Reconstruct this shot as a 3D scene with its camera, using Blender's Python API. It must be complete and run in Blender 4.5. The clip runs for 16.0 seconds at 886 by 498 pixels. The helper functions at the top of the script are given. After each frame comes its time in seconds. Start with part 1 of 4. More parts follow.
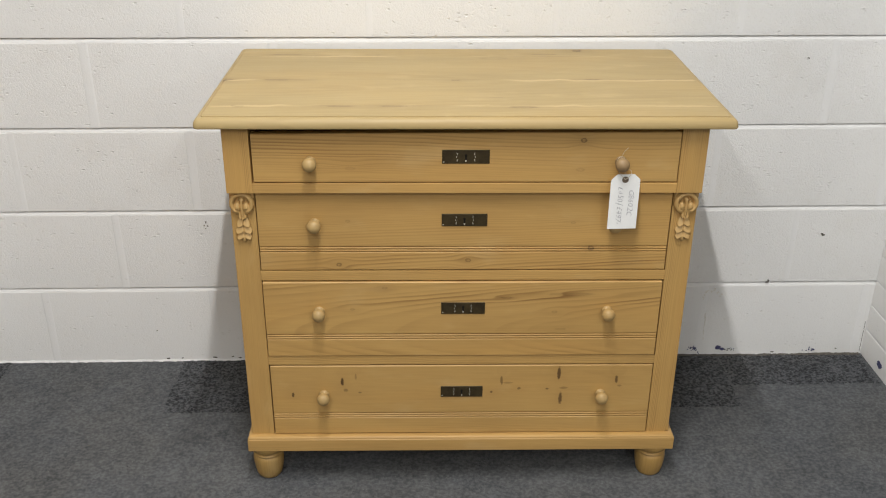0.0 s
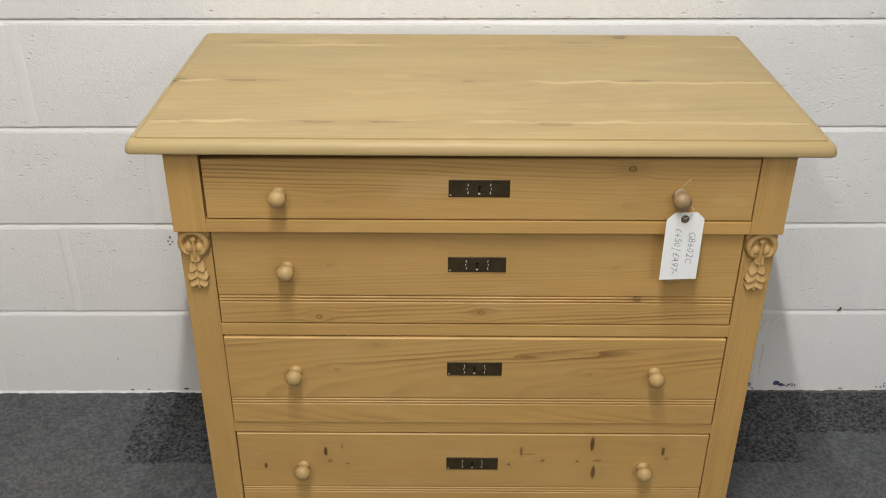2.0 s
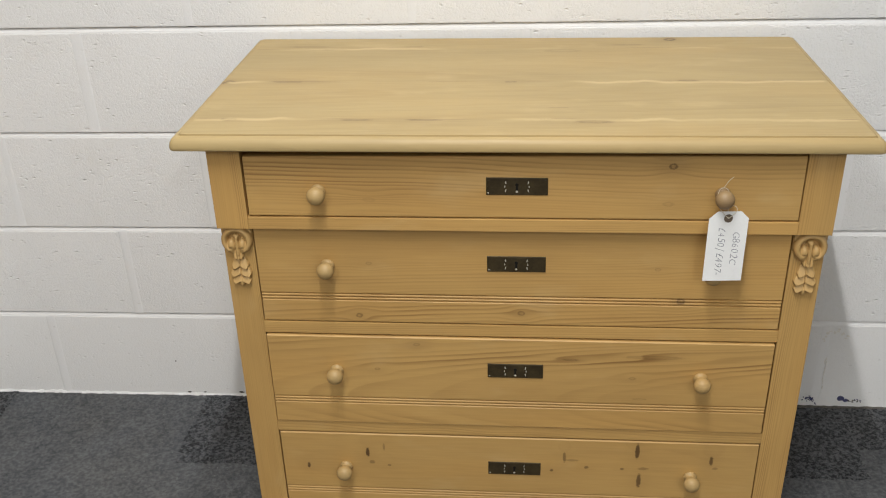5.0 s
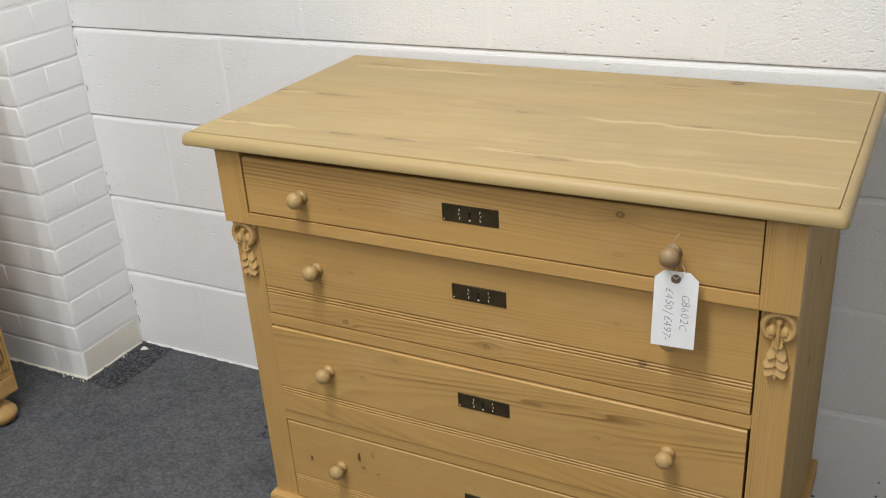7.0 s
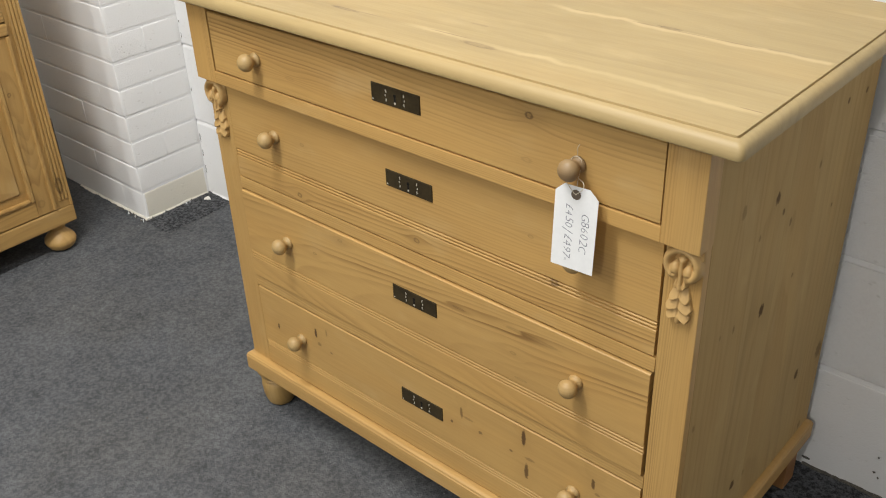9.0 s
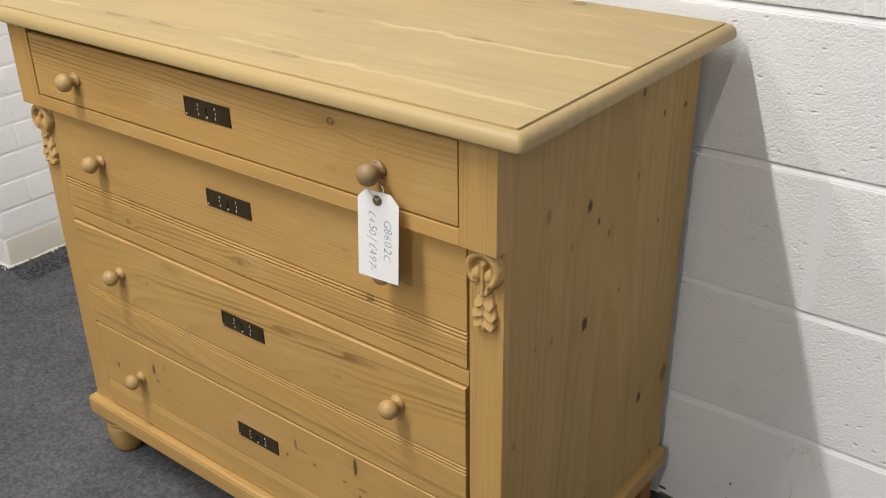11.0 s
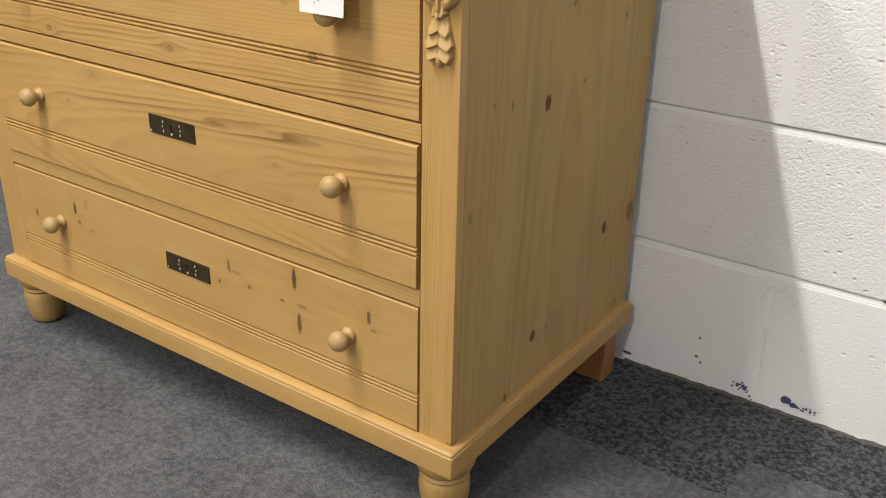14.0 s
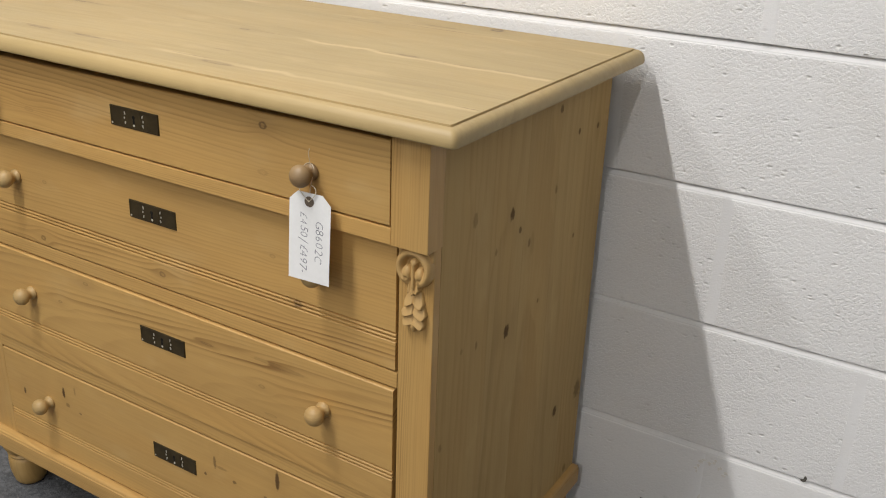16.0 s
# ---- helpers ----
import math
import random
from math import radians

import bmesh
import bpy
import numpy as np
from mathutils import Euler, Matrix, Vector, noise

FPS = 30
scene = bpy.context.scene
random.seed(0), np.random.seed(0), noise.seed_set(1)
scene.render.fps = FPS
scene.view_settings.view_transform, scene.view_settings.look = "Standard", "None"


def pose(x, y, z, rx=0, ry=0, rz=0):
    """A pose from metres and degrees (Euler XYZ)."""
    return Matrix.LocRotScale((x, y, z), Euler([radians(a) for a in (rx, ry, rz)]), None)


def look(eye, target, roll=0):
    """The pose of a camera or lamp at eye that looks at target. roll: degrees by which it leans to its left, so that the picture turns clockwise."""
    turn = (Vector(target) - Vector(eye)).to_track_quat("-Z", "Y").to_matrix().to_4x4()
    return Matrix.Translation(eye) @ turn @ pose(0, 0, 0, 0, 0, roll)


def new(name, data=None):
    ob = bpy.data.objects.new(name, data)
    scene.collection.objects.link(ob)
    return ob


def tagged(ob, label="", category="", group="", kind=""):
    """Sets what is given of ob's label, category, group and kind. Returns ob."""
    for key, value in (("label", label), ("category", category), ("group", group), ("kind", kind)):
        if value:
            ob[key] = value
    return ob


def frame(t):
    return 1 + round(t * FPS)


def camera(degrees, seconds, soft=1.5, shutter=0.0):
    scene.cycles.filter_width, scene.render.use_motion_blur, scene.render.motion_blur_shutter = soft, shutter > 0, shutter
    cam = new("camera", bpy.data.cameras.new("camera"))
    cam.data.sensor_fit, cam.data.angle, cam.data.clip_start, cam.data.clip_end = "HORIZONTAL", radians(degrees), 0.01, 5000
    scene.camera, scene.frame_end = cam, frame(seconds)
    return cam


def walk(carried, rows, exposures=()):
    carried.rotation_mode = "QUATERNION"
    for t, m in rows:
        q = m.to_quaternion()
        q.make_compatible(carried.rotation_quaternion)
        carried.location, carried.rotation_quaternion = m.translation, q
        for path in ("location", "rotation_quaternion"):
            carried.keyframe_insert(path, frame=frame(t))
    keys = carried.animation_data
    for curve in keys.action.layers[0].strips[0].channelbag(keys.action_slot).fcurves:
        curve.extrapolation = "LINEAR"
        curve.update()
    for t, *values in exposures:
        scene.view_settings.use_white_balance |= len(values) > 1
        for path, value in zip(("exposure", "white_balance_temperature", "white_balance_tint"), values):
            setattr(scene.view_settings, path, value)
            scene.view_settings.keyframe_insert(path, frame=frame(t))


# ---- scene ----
cam = camera(49.5, 16.0, soft=1.1)
PATH = [
    (0, (-0.088, -2.307, 1.443), (-0.045, -0.505, 0.577), 0.1),
    (0.5, (-0.026, -2.164, 1.442), (0.003, -0.374, 0.55), -0.1),
    (1, (-0.034, -2.027, 1.435), (-0.011, -0.249, 0.519), -0.1),
    (1.5, (-0.073, -1.88, 1.425), (-0.056, -0.116, 0.484), -0.0),
    (2, (-0.06, -1.853, 1.421), (-0.055, -0.107, 0.447), -0.0),
    (2.5, (0.002, -1.873, 1.401), (-0.009, -0.148, 0.388), 0.0),
    (3, (0.023, -1.872, 1.38), (-0.002, -0.165, 0.338), -0.1),
    (3.5, (0.009, -1.868, 1.355), (-0.023, -0.163, 0.308), -0.2),
    (4, (0.001, -1.871, 1.375), (-0.042, -0.15, 0.357), -0.6),
    (4.5, (-0.012, -1.872, 1.383), (-0.097, -0.126, 0.411), -1.1),
    (4.7, (-0.015, -1.872, 1.384), (-0.118, -0.116, 0.433), -1.3),
    (6.8, (0.53, -1.726, 1.364), (-0.293, -0.099, 0.542), -4.9),
    (7, (0.586, -1.712, 1.352), (-0.28, -0.119, 0.507), -4.0),
    (7.5, (0.698, -1.647, 1.326), (-0.249, -0.153, 0.393), -2.3),
    (8, (0.737, -1.535, 1.311), (-0.289, -0.132, 0.321), -2.1),
    (8.5, (0.83, -1.475, 1.297), (-0.296, -0.178, 0.272), -2.1),
    (9, (0.878, -1.42, 1.298), (-0.276, -0.157, 0.264), -2.6),
    (9.5, (0.878, -1.385, 1.288), (-0.268, -0.108, 0.261), -2.8),
    (10, (0.939, -1.353, 1.276), (-0.19, -0.051, 0.261), -2.2),
    (10.2, (0.966, -1.335, 1.27), (-0.154, -0.016, 0.267), -2.0),
    (12.3, (1.011, -1.317, 1.046), (-0.036, 0.205, 0.28), 0.4),
    (12.5, (1.006, -1.314, 1.02), (-0.036, 0.213, 0.257), 0.6),
    (13, (1.013, -1.321, 0.955), (-0.023, 0.201, 0.173), 0.7),
    (13.5, (1.018, -1.339, 0.885), (-0.014, 0.168, 0.069), 0.8),
    (14, (1.024, -1.353, 0.853), (-0.011, 0.141, 0.019), 0.9),
    (14.5, (1.009, -1.354, 0.931), (-0.028, 0.144, 0.106), 1.2),
    (15, (1.001, -1.363, 1.026), (-0.035, 0.153, 0.232), 1.7),
    (15.5, (0.998, -1.377, 1.09), (0.003, 0.172, 0.309), 2.0),
    (16, (1.003, -1.399, 1.156), (0.059, 0.178, 0.368), 1.9),
]
EXPOSURES = [(0.0, -0.16, 6680, 14), (1.5, -0.22, 6680, 14), (2.5, -0.14, 6600, 14), (3.0, 0.0, 6600, 14), (3.5, 0.05, 6600, 14), (4.6, -0.18, 6600, 14), (7.0, -0.2, 6450, 14), (7.5, -0.05, 6550, 14), (8.0, 0.02, 6600, 14), (10.2, 0.07, 6700, 15), (12.3, -0.12, 6720, 17), (13.2, 0.1, 6720, 17), (14.0, 0.36, 6850, 16), (14.5, 0.38, 6850, 16), (15.0, 0.1, 6780, 16), (15.5, -0.04, 6700, 16), (16.0, -0.14, 6650, 16)]
walk(cam, [(t, look(eye, target, roll)) for t, eye, target, roll in PATH], EXPOSURES)

FLOOR = -0.006

# ---- light ----
world = bpy.data.worlds.new("world")
scene.world = world
world.use_nodes = True
world.node_tree.nodes["Background"].inputs[0].default_value = (0.75, 0.8, 0.9, 1)
world.node_tree.nodes["Background"].inputs[1].default_value = 0.05


def tube_lamp(x, y, watts, length=1.5):
    data = bpy.data.lights.new("tube_light", "AREA")
    data.shape, data.size, data.size_y = "RECTANGLE", 0.05, length
    data.energy, data.color = watts, (0.97, 1.0, 0.97)
    lamp = new("tube_light", data)
    lamp.location = (x, y, 2.83)
    return lamp


# Third lamp: added fill for the left side, with no known fixture.
LAMPS = [(-0.13, -1.55, 67.5), (2.75, -4.4, 25.0), (-0.95, -3.5, 45.0), (0.98, -4.3, 57.0)]
for lx, ly, watts in LAMPS:
    tube_lamp(lx, ly, watts)


# ---- node helpers ----
class Nodes:
    """Short names for building a material's node tree."""

    def __init__(self, name):
        self.mat = bpy.data.materials.new(name)
        self.mat.use_nodes = True
        self.tree = self.mat.node_tree
        self.bsdf = self.tree.nodes["Principled BSDF"]

    def put(self, socket, value):
        if isinstance(value, bpy.types.NodeSocket):
            self.tree.links.new(value, socket)
        elif isinstance(value, (tuple, list)) and len(value) == 3 and socket.type == "RGBA":
            socket.default_value = (*value, 1)
        else:
            socket.default_value = value

    def math(self, op, a, b=0.0, c=0.0, clamp=False):
        n = self.tree.nodes.new("ShaderNodeMath")
        n.operation, n.use_clamp = op, clamp
        for i, v in enumerate((a, b, c)):
            self.put(n.inputs[i], v)
        return n.outputs[0]

    def add(self, a, b):
        return self.math("ADD", a, b)

    def mul(self, a, b):
        return self.math("MULTIPLY", a, b)

    def coords(self):
        n = self.tree.nodes.new("ShaderNodeTexCoord")
        s = self.tree.nodes.new("ShaderNodeSeparateXYZ")
        self.tree.links.new(n.outputs["Object"], s.inputs[0])
        return s.outputs

    def chance(self):
        return self.tree.nodes.new("ShaderNodeObjectInfo").outputs["Random"]

    def vec(self, x, y, z):
        n = self.tree.nodes.new("ShaderNodeCombineXYZ")
        for i, v in enumerate((x, y, z)):
            self.put(n.inputs[i], v)
        return n.outputs[0]

    def noise(self, vector, scale=1.0, detail=2.0, rough=0.5, distortion=0.0):
        n = self.tree.nodes.new("ShaderNodeTexNoise")
        self.put(n.inputs["Vector"], vector)
        n.inputs["Scale"].default_value, n.inputs["Detail"].default_value = scale, detail
        n.inputs["Roughness"].default_value, n.inputs["Distortion"].default_value = rough, distortion
        return n.outputs["Fac"]

    def voronoi(self, vector, scale=1.0, feature="F1"):
        n = self.tree.nodes.new("ShaderNodeTexVoronoi")
        n.feature = feature
        self.put(n.inputs["Vector"], vector)
        n.inputs["Scale"].default_value = scale
        return n.outputs["Distance"]

    def ramp(self, value, a, b, lo=0.0, hi=1.0):
        n = self.tree.nodes.new("ShaderNodeMapRange")
        n.interpolation_type = "SMOOTHSTEP"
        for i, v in enumerate((value, a, b, lo, hi)):
            self.put(n.inputs[i], v)
        return n.outputs[0]

    def mix(self, fac, a, b, mode="MIX"):
        n = self.tree.nodes.new("ShaderNodeMix")
        n.data_type, n.blend_type = "RGBA", mode
        self.put(n.inputs[0], fac)
        self.put(n.inputs[6], a)
        self.put(n.inputs[7], b)
        return n.outputs[2]

    def bump(self, height, strength, distance, normal=None):
        n = self.tree.nodes.new("ShaderNodeBump")
        n.inputs["Strength"].default_value, n.inputs["Distance"].default_value = strength, distance
        self.put(n.inputs["Height"], height)
        if normal is not None:
            self.put(n.inputs["Normal"], normal)
        return n.outputs[0]

    def finish(self, colour, rough=0.6, normal=None, metal=0.0, spec=0.4):
        self.put(self.bsdf.inputs["Base Color"], colour)
        self.put(self.bsdf.inputs["Roughness"], rough)
        self.bsdf.inputs["Metallic"].default_value = metal
        self.bsdf.inputs["Specular IOR Level"].default_value = spec
        if normal is not None:
            self.put(self.bsdf.inputs["Normal"], normal)
        return self.mat


# ---- materials ----
PALE, STREAK = (0.556, 0.339, 0.113), (0.262, 0.134, 0.038)


def pine(name, grain="x", across="z", knots=(), pale=PALE, streak=STREAK, rings=150.0, bands=(), pith=0.0, deep=0.06, slope=0.03, figure=1.0, joints=(), rough=0.5, lines=1.0, plain=0.07, solid=False):
    """Pine: grain runs along one axis of the thing, the growth rings are cut across another.
    knots: (along, across, half length, half width, darkness). bands: (across, half width, strength) where the rings show most.
    pith and deep: where the heart of the tree lay, across and behind the face; slope: how fast the face runs out of the rings."""
    n = Nodes(name)
    xyz = dict(zip("xyz", n.coords()))
    third = next(a for a in "xyz" if a not in (grain, across))
    u, v, w = xyz[grain], xyz[across], xyz[third]
    luck = n.mul(n.chance(), 37.0)
    for k, joint in enumerate(joints):
        luck = n.add(luck, n.mul(n.math("GREATER_THAN", v, joint), 3.7 + 1.3 * k))
    broad = n.add(n.noise(n.vec(n.mul(u, 1.5), n.mul(v, 2.5), luck), 1.0, 2.0), -0.5)
    small = n.add(n.noise(n.vec(n.mul(u, 7.0), n.mul(v, 16.0), n.add(luck, 7.0)), 1.0, 2.0), -0.5)
    cut = n.add(n.add(deep, n.mul(u, slope)), n.add(n.mul(w, 0.35), n.mul(broad, 0.10 * figure)))
    off = n.add(n.add(v, -pith), n.add(n.mul(broad, 0.05 * figure), n.mul(small, 0.005)))
    g = n.math("SQRT", n.add(n.mul(cut, cut), n.mul(off, off)))
    dark = None
    for ku, kv, ru, rv, depth in knots:
        du, dv = n.add(u, -ku), n.add(v, -kv)
        reach = n.add(n.math("POWER", n.mul(du, 1 / (2.8 * ru + 0.010)), 2.0), n.math("POWER", n.mul(dv, 1 / (2.4 * rv + 0.004)), 2.0))
        near = n.math("EXPONENT", n.mul(reach, -1.0))
        g = n.math("SUBTRACT", g, n.mul(n.mul(dv, near), 0.55))
        ell = n.add(n.math("POWER", n.mul(du, 1 / ru), 2.0), n.math("POWER", n.mul(dv, 1 / rv), 2.0))
        ell = n.add(ell, n.mul(n.add(n.noise(n.vec(n.mul(u, 170.0), n.mul(v, 210.0), 3.0), 1.0, 3.0, 0.6), -0.5), 2.4 if solid else 1.6))
        core = n.mul(n.mul(n.ramp(ell, 1.6, 0.4), n.ramp(ell, 0.0, 0.7, 1.0 if solid else 0.42, 1.0)), depth)
        halo = n.mul(near, (0.10 if solid else 0.20) * depth)
        spot = n.math("MAXIMUM", core, halo)
        dark = spot if dark is None else n.math("MAXIMUM", dark, spot)
    age = n.add(n.mul(g, rings), n.mul(n.noise(n.vec(n.mul(g, rings * 0.31), luck, 0.0), 1.0, 1.0), 2.2))
    phase = n.math("FRACT", age)
    late = n.mul(n.ramp(phase, 0.30, 0.86), n.ramp(phase, 0.90, 1.0, 1.0, 0.0))
    late = n.mul(late, n.ramp(n.noise(n.vec(n.mul(g, rings * 0.42), n.mul(u, 1.1), n.add(luck, 3.0)), 1.0, 1.0), 0.28, 0.68, 0.15, 1.0))
    zone = n.mul(n.ramp(n.noise(n.vec(n.mul(u, 1.1), n.mul(v, 13.0), n.add(luck, 11.0)), 1.0, 2.0), 0.46, 0.74), 0.20)
    zone = n.add(zone, plain)
    for bv, half, power in bands:
        d = n.mul(n.add(n.add(v, -bv), n.mul(small, 0.02)), 1 / half)
        d = n.math("EXPONENT", n.mul(n.mul(d, d), -1.0))
        zone = n.add(zone, n.mul(n.mul(d, power), n.ramp(n.noise(n.vec(n.mul(u, 2.3), n.mul(v, 9.0), n.add(luck, 17.0 + bv)), 1.0, 2.0), 0.30, 0.62, 0.25, 1.0)))
    fibre = n.noise(n.vec(n.mul(u, 16.0), n.mul(v, 520.0), n.mul(w, 520.0)), 1.0, 3.0)
    pores = n.noise(n.vec(n.mul(u, 9.0), n.mul(v, 170.0), n.mul(w, 170.0)), 1.0, 2.0)
    blotch = n.noise(n.vec(n.mul(u, 3.0), n.mul(v, 9.0), n.add(luck, 21.0)), 1.0, 3.0)
    tone = n.mul(n.mul(late, zone), 1.05 * lines)
    tone = n.add(tone, n.add(n.mul(n.add(fibre, -0.45), 0.22), n.add(n.mul(n.add(pores, -0.45), 0.28), n.mul(n.add(blotch, -0.40), 0.60))))
    colour = n.mix(n.math("MULTIPLY", tone, 1.0, clamp=True), pale, streak)
    warm = n.ramp(n.noise(n.vec(n.mul(u, 1.6), n.mul(v, 7.0), n.add(luck, 51.0)), 1.0, 2.0), 0.40, 0.75)
    colour = n.mix(n.mul(warm, 0.35), colour, (1.08, 0.96, 0.78), "MULTIPLY")
    waxed = n.ramp(n.noise(n.vec(n.mul(u, 6.0), n.mul(v, 13.0), n.add(luck, 61.0)), 1.0, 3.0, 0.6), 0.56, 0.80)
    colour = n.mix(n.mul(waxed, 0.26), colour, (0.70, 0.52, 0.27))
    lift = n.add(0.90, n.mul(n.noise(n.vec(luck, 3.1, 0.0), 1.0, 0.0), 0.12))
    colour = n.mix(1.0, colour, n.vec(lift, lift, lift), "MULTIPLY")
    if dark is not None:
        colour = n.mix(dark, colour, (0.078, 0.036, 0.011))
    height = n.add(n.mul(fibre, 0.4), n.mul(n.mul(late, zone), 0.9))
    for joint in joints:
        inside = n.ramp(n.math("ABSOLUTE", u), 0.494, 0.503, 1.0, 0.0)
        line = n.ramp(n.math("ABSOLUTE", n.add(n.add(v, -joint), n.mul(n.add(n.noise(n.vec(n.mul(u, 3.0), 0.0, 1.7 * joint), 1.0, 2.0), -0.5), 0.012))), 0.0, 0.0015, 1.0, 0.0)
        broken = n.ramp(n.noise(n.vec(n.mul(u, 7.0), joint * 50, 2.0), 1.0, 2.0), 0.46, 0.64)
        sap = n.ramp(n.math("ABSOLUTE", n.add(n.add(v, 0.003 - joint), n.mul(n.add(n.noise(n.vec(n.mul(u, 13.0), 4.0, 1.3 * joint), 1.0, 3.0), -0.5), 0.034))), 0.0010, 0.009, 1.0, 0.0)
        colour = n.mix(n.mul(n.mul(n.mul(sap, inside), n.ramp(n.noise(n.vec(n.mul(u, 3.4), joint * 31, 6.0), 1.0, 2.0), 0.42, 0.60)), 0.75), colour, (0.60, 0.46, 0.235))
        colour = n.mix(n.mul(n.mul(n.mul(line, inside), broken), 0.9), colour, (0.17, 0.09, 0.03))
    return n.finish(colour, n.add(rough - 0.07, n.mul(fibre, 0.16)), n.bump(height, 0.32, 0.0006), spec=0.5 if rough < 0.6 else 0.2)


def wall_paint(name, base=(0.819, 0.818, 0.813), relief=0.47, dirt=0.22, grainy=0.35):
    """Thick paint over rough concrete: rounded grains, crevices between them, and open pits in patches."""
    n = Nodes(name)
    x, y, z = n.coords()
    luck = n.mul(n.chance(), 50.0)
    p = n.vec(n.add(x, luck), y, n.add(z, n.mul(luck, 0.7)))
    wander = n.mul(n.add(n.noise(p, 60.0, 2.0), -0.5), 0.006)
    lump = n.ramp(n.noise(p, 260.0, 2.0, 0.5), 0.30, 0.62)
    fine = n.noise(p, 520.0, 2.0, 0.6)
    coat = n.ramp(n.noise(p, 8.0, 3.0, 0.6), 0.34, 0.66, 0.65, 1.0)
    holes = n.ramp(n.voronoi(n.vec(n.add(n.mul(n.add(x, luck), 0.7), wander), n.add(y, 0.31), n.add(n.mul(z, 1.3), wander)), 64.0), 0.06, 0.25)
    keep = n.ramp(n.noise(p, 19.0, 3.0, 0.6), 0.47, 0.60)
    pits = n.math("SUBTRACT", 1.0, n.mul(n.math("SUBTRACT", 1.0, holes), n.mul(keep, 0.9)))
    swell = n.noise(p, 9.0, 2.0)
    grime = n.ramp(n.noise(p, 5.0, 4.0, 0.6), 0.5, 0.85)
    colour = n.mix(n.mul(grime, dirt), base, (0.62, 0.575, 0.50))
    # Shade of the pits and crevices is put into the colour too.
    colour = n.mix(n.add(n.mul(n.math("SUBTRACT", 1.0, pits), 0.22), n.mul(n.mul(n.math("SUBTRACT", 1.0, lump), coat), 0.12 * grainy)), colour, (0.5, 0.47, 0.43))
    height = n.add(n.mul(coat, n.add(n.mul(lump, 0.95 * grainy), n.mul(fine, 0.35 * grainy))), n.add(n.mul(pits, 1.1), n.mul(swell, 0.9)))
    return n.finish(colour, 0.62, n.bump(height, 1.0, 0.0027 * relief), spec=0.35)


def carpet(name, dark=(0.041, 0.0427, 0.045), light=(0.236, 0.239, 0.243), scale=1.0, relief=1.0, clouds=1.0, bite=0.72):
    """Flecked loop carpet: tufts, trodden clouds, and stray light and dark flecks."""
    n = Nodes(name)
    x, y, z = n.coords()
    p = n.vec(x, y, z)
    tuft = n.noise(p, 330.0 * scale, 3.0, 0.65)
    loop = n.voronoi(p, 240.0 * scale)
    fleck = n.ramp(n.noise(p, 120.0 * scale, 3.0, 0.65), 0.36, 0.66)
    cloud = n.noise(p, 5.0, 4.0, 0.6)
    trodden = n.noise(p, 30.0, 4.0, 0.65)
    fac = n.add(n.mul(fleck, 0.30), n.add(n.mul(tuft, 0.44), n.add(n.mul(n.add(cloud, -0.5), 0.50 * clouds), n.mul(n.add(trodden, -0.5), 0.55 * clouds))))
    colour = n.mix(n.math("MULTIPLY_ADD", fac, bite, 0.45 * (0.9 - bite), clamp=True), dark, light)
    tint = n.ramp(n.noise(p, 3.1, 3.0), 0.35, 0.65)
    colour = n.mix(tint, colour, n.mix(1.0, colour, (0.965, 0.988, 1.030), "MULTIPLY"))
    speck = n.ramp(n.noise(p, 210.0 * scale, 1.0), 0.73, 0.80)
    colour = n.mix(n.mul(speck, 0.55), colour, (0.30, 0.30, 0.29))
    crumb = n.ramp(n.noise(n.vec(n.add(x, 3.0), y, z), 150.0 * scale, 1.0), 0.74, 0.80)
    colour = n.mix(n.mul(crumb, 0.7), colour, (0.018, 0.018, 0.020))
    height = n.add(n.mul(tuft, 0.8), n.mul(loop, 0.6))
    return n.finish(colour, 0.95, n.bump(height, 0.7, 0.003 * relief), spec=0.1)


def speckled(name, colour, other, scale=60.0, rough=0.6, metal=0.0, spec=0.4, depth=0.0006):
    n = Nodes(name)
    x, y, z = n.coords()
    p = n.vec(x, y, z)
    a = n.noise(p, scale, 4.0, 0.6)
    b = n.noise(p, scale * 6, 2.0)
    col = n.mix(n.ramp(n.add(n.mul(a, 0.7), n.mul(b, 0.3)), 0.35, 0.7), colour, other)
    return n.finish(col, n.add(rough, n.mul(n.add(b, -0.5), 0.2)), n.bump(b, 0.3, depth), metal, spec)


D1_KNOTS = [(0.229, 0.833, 0.0065, 0.0050, 0.85), (0.226, 0.772, 0.009, 0.004, 0.25), (-0.227, 0.775, 0.010, 0.004, 0.18)]
D2_KNOTS = [(0.262, 0.593, 0.007, 0.005, 0.8), (0.009, 0.566, 0.006, 0.0045, 0.6), (-0.258, 0.557, 0.006, 0.0045, 0.7), (-0.237, 0.655, 0.005, 0.003, 0.35), (0.222, 0.651, 0.005, 0.003, 0.35)]
D3_KNOTS = [(-0.234, 0.452, 0.005, 0.0025, 0.45), (-0.165, 0.503, 0.006, 0.003, 0.4), (0.092, 0.479, 0.014, 0.002, 0.45), (0.195, 0.444, 0.006, 0.003, 0.4), (0.23, 0.487, 0.05, 0.0035, 0.32), (0.21, 0.402, 0.012, 0.002, 0.35)]
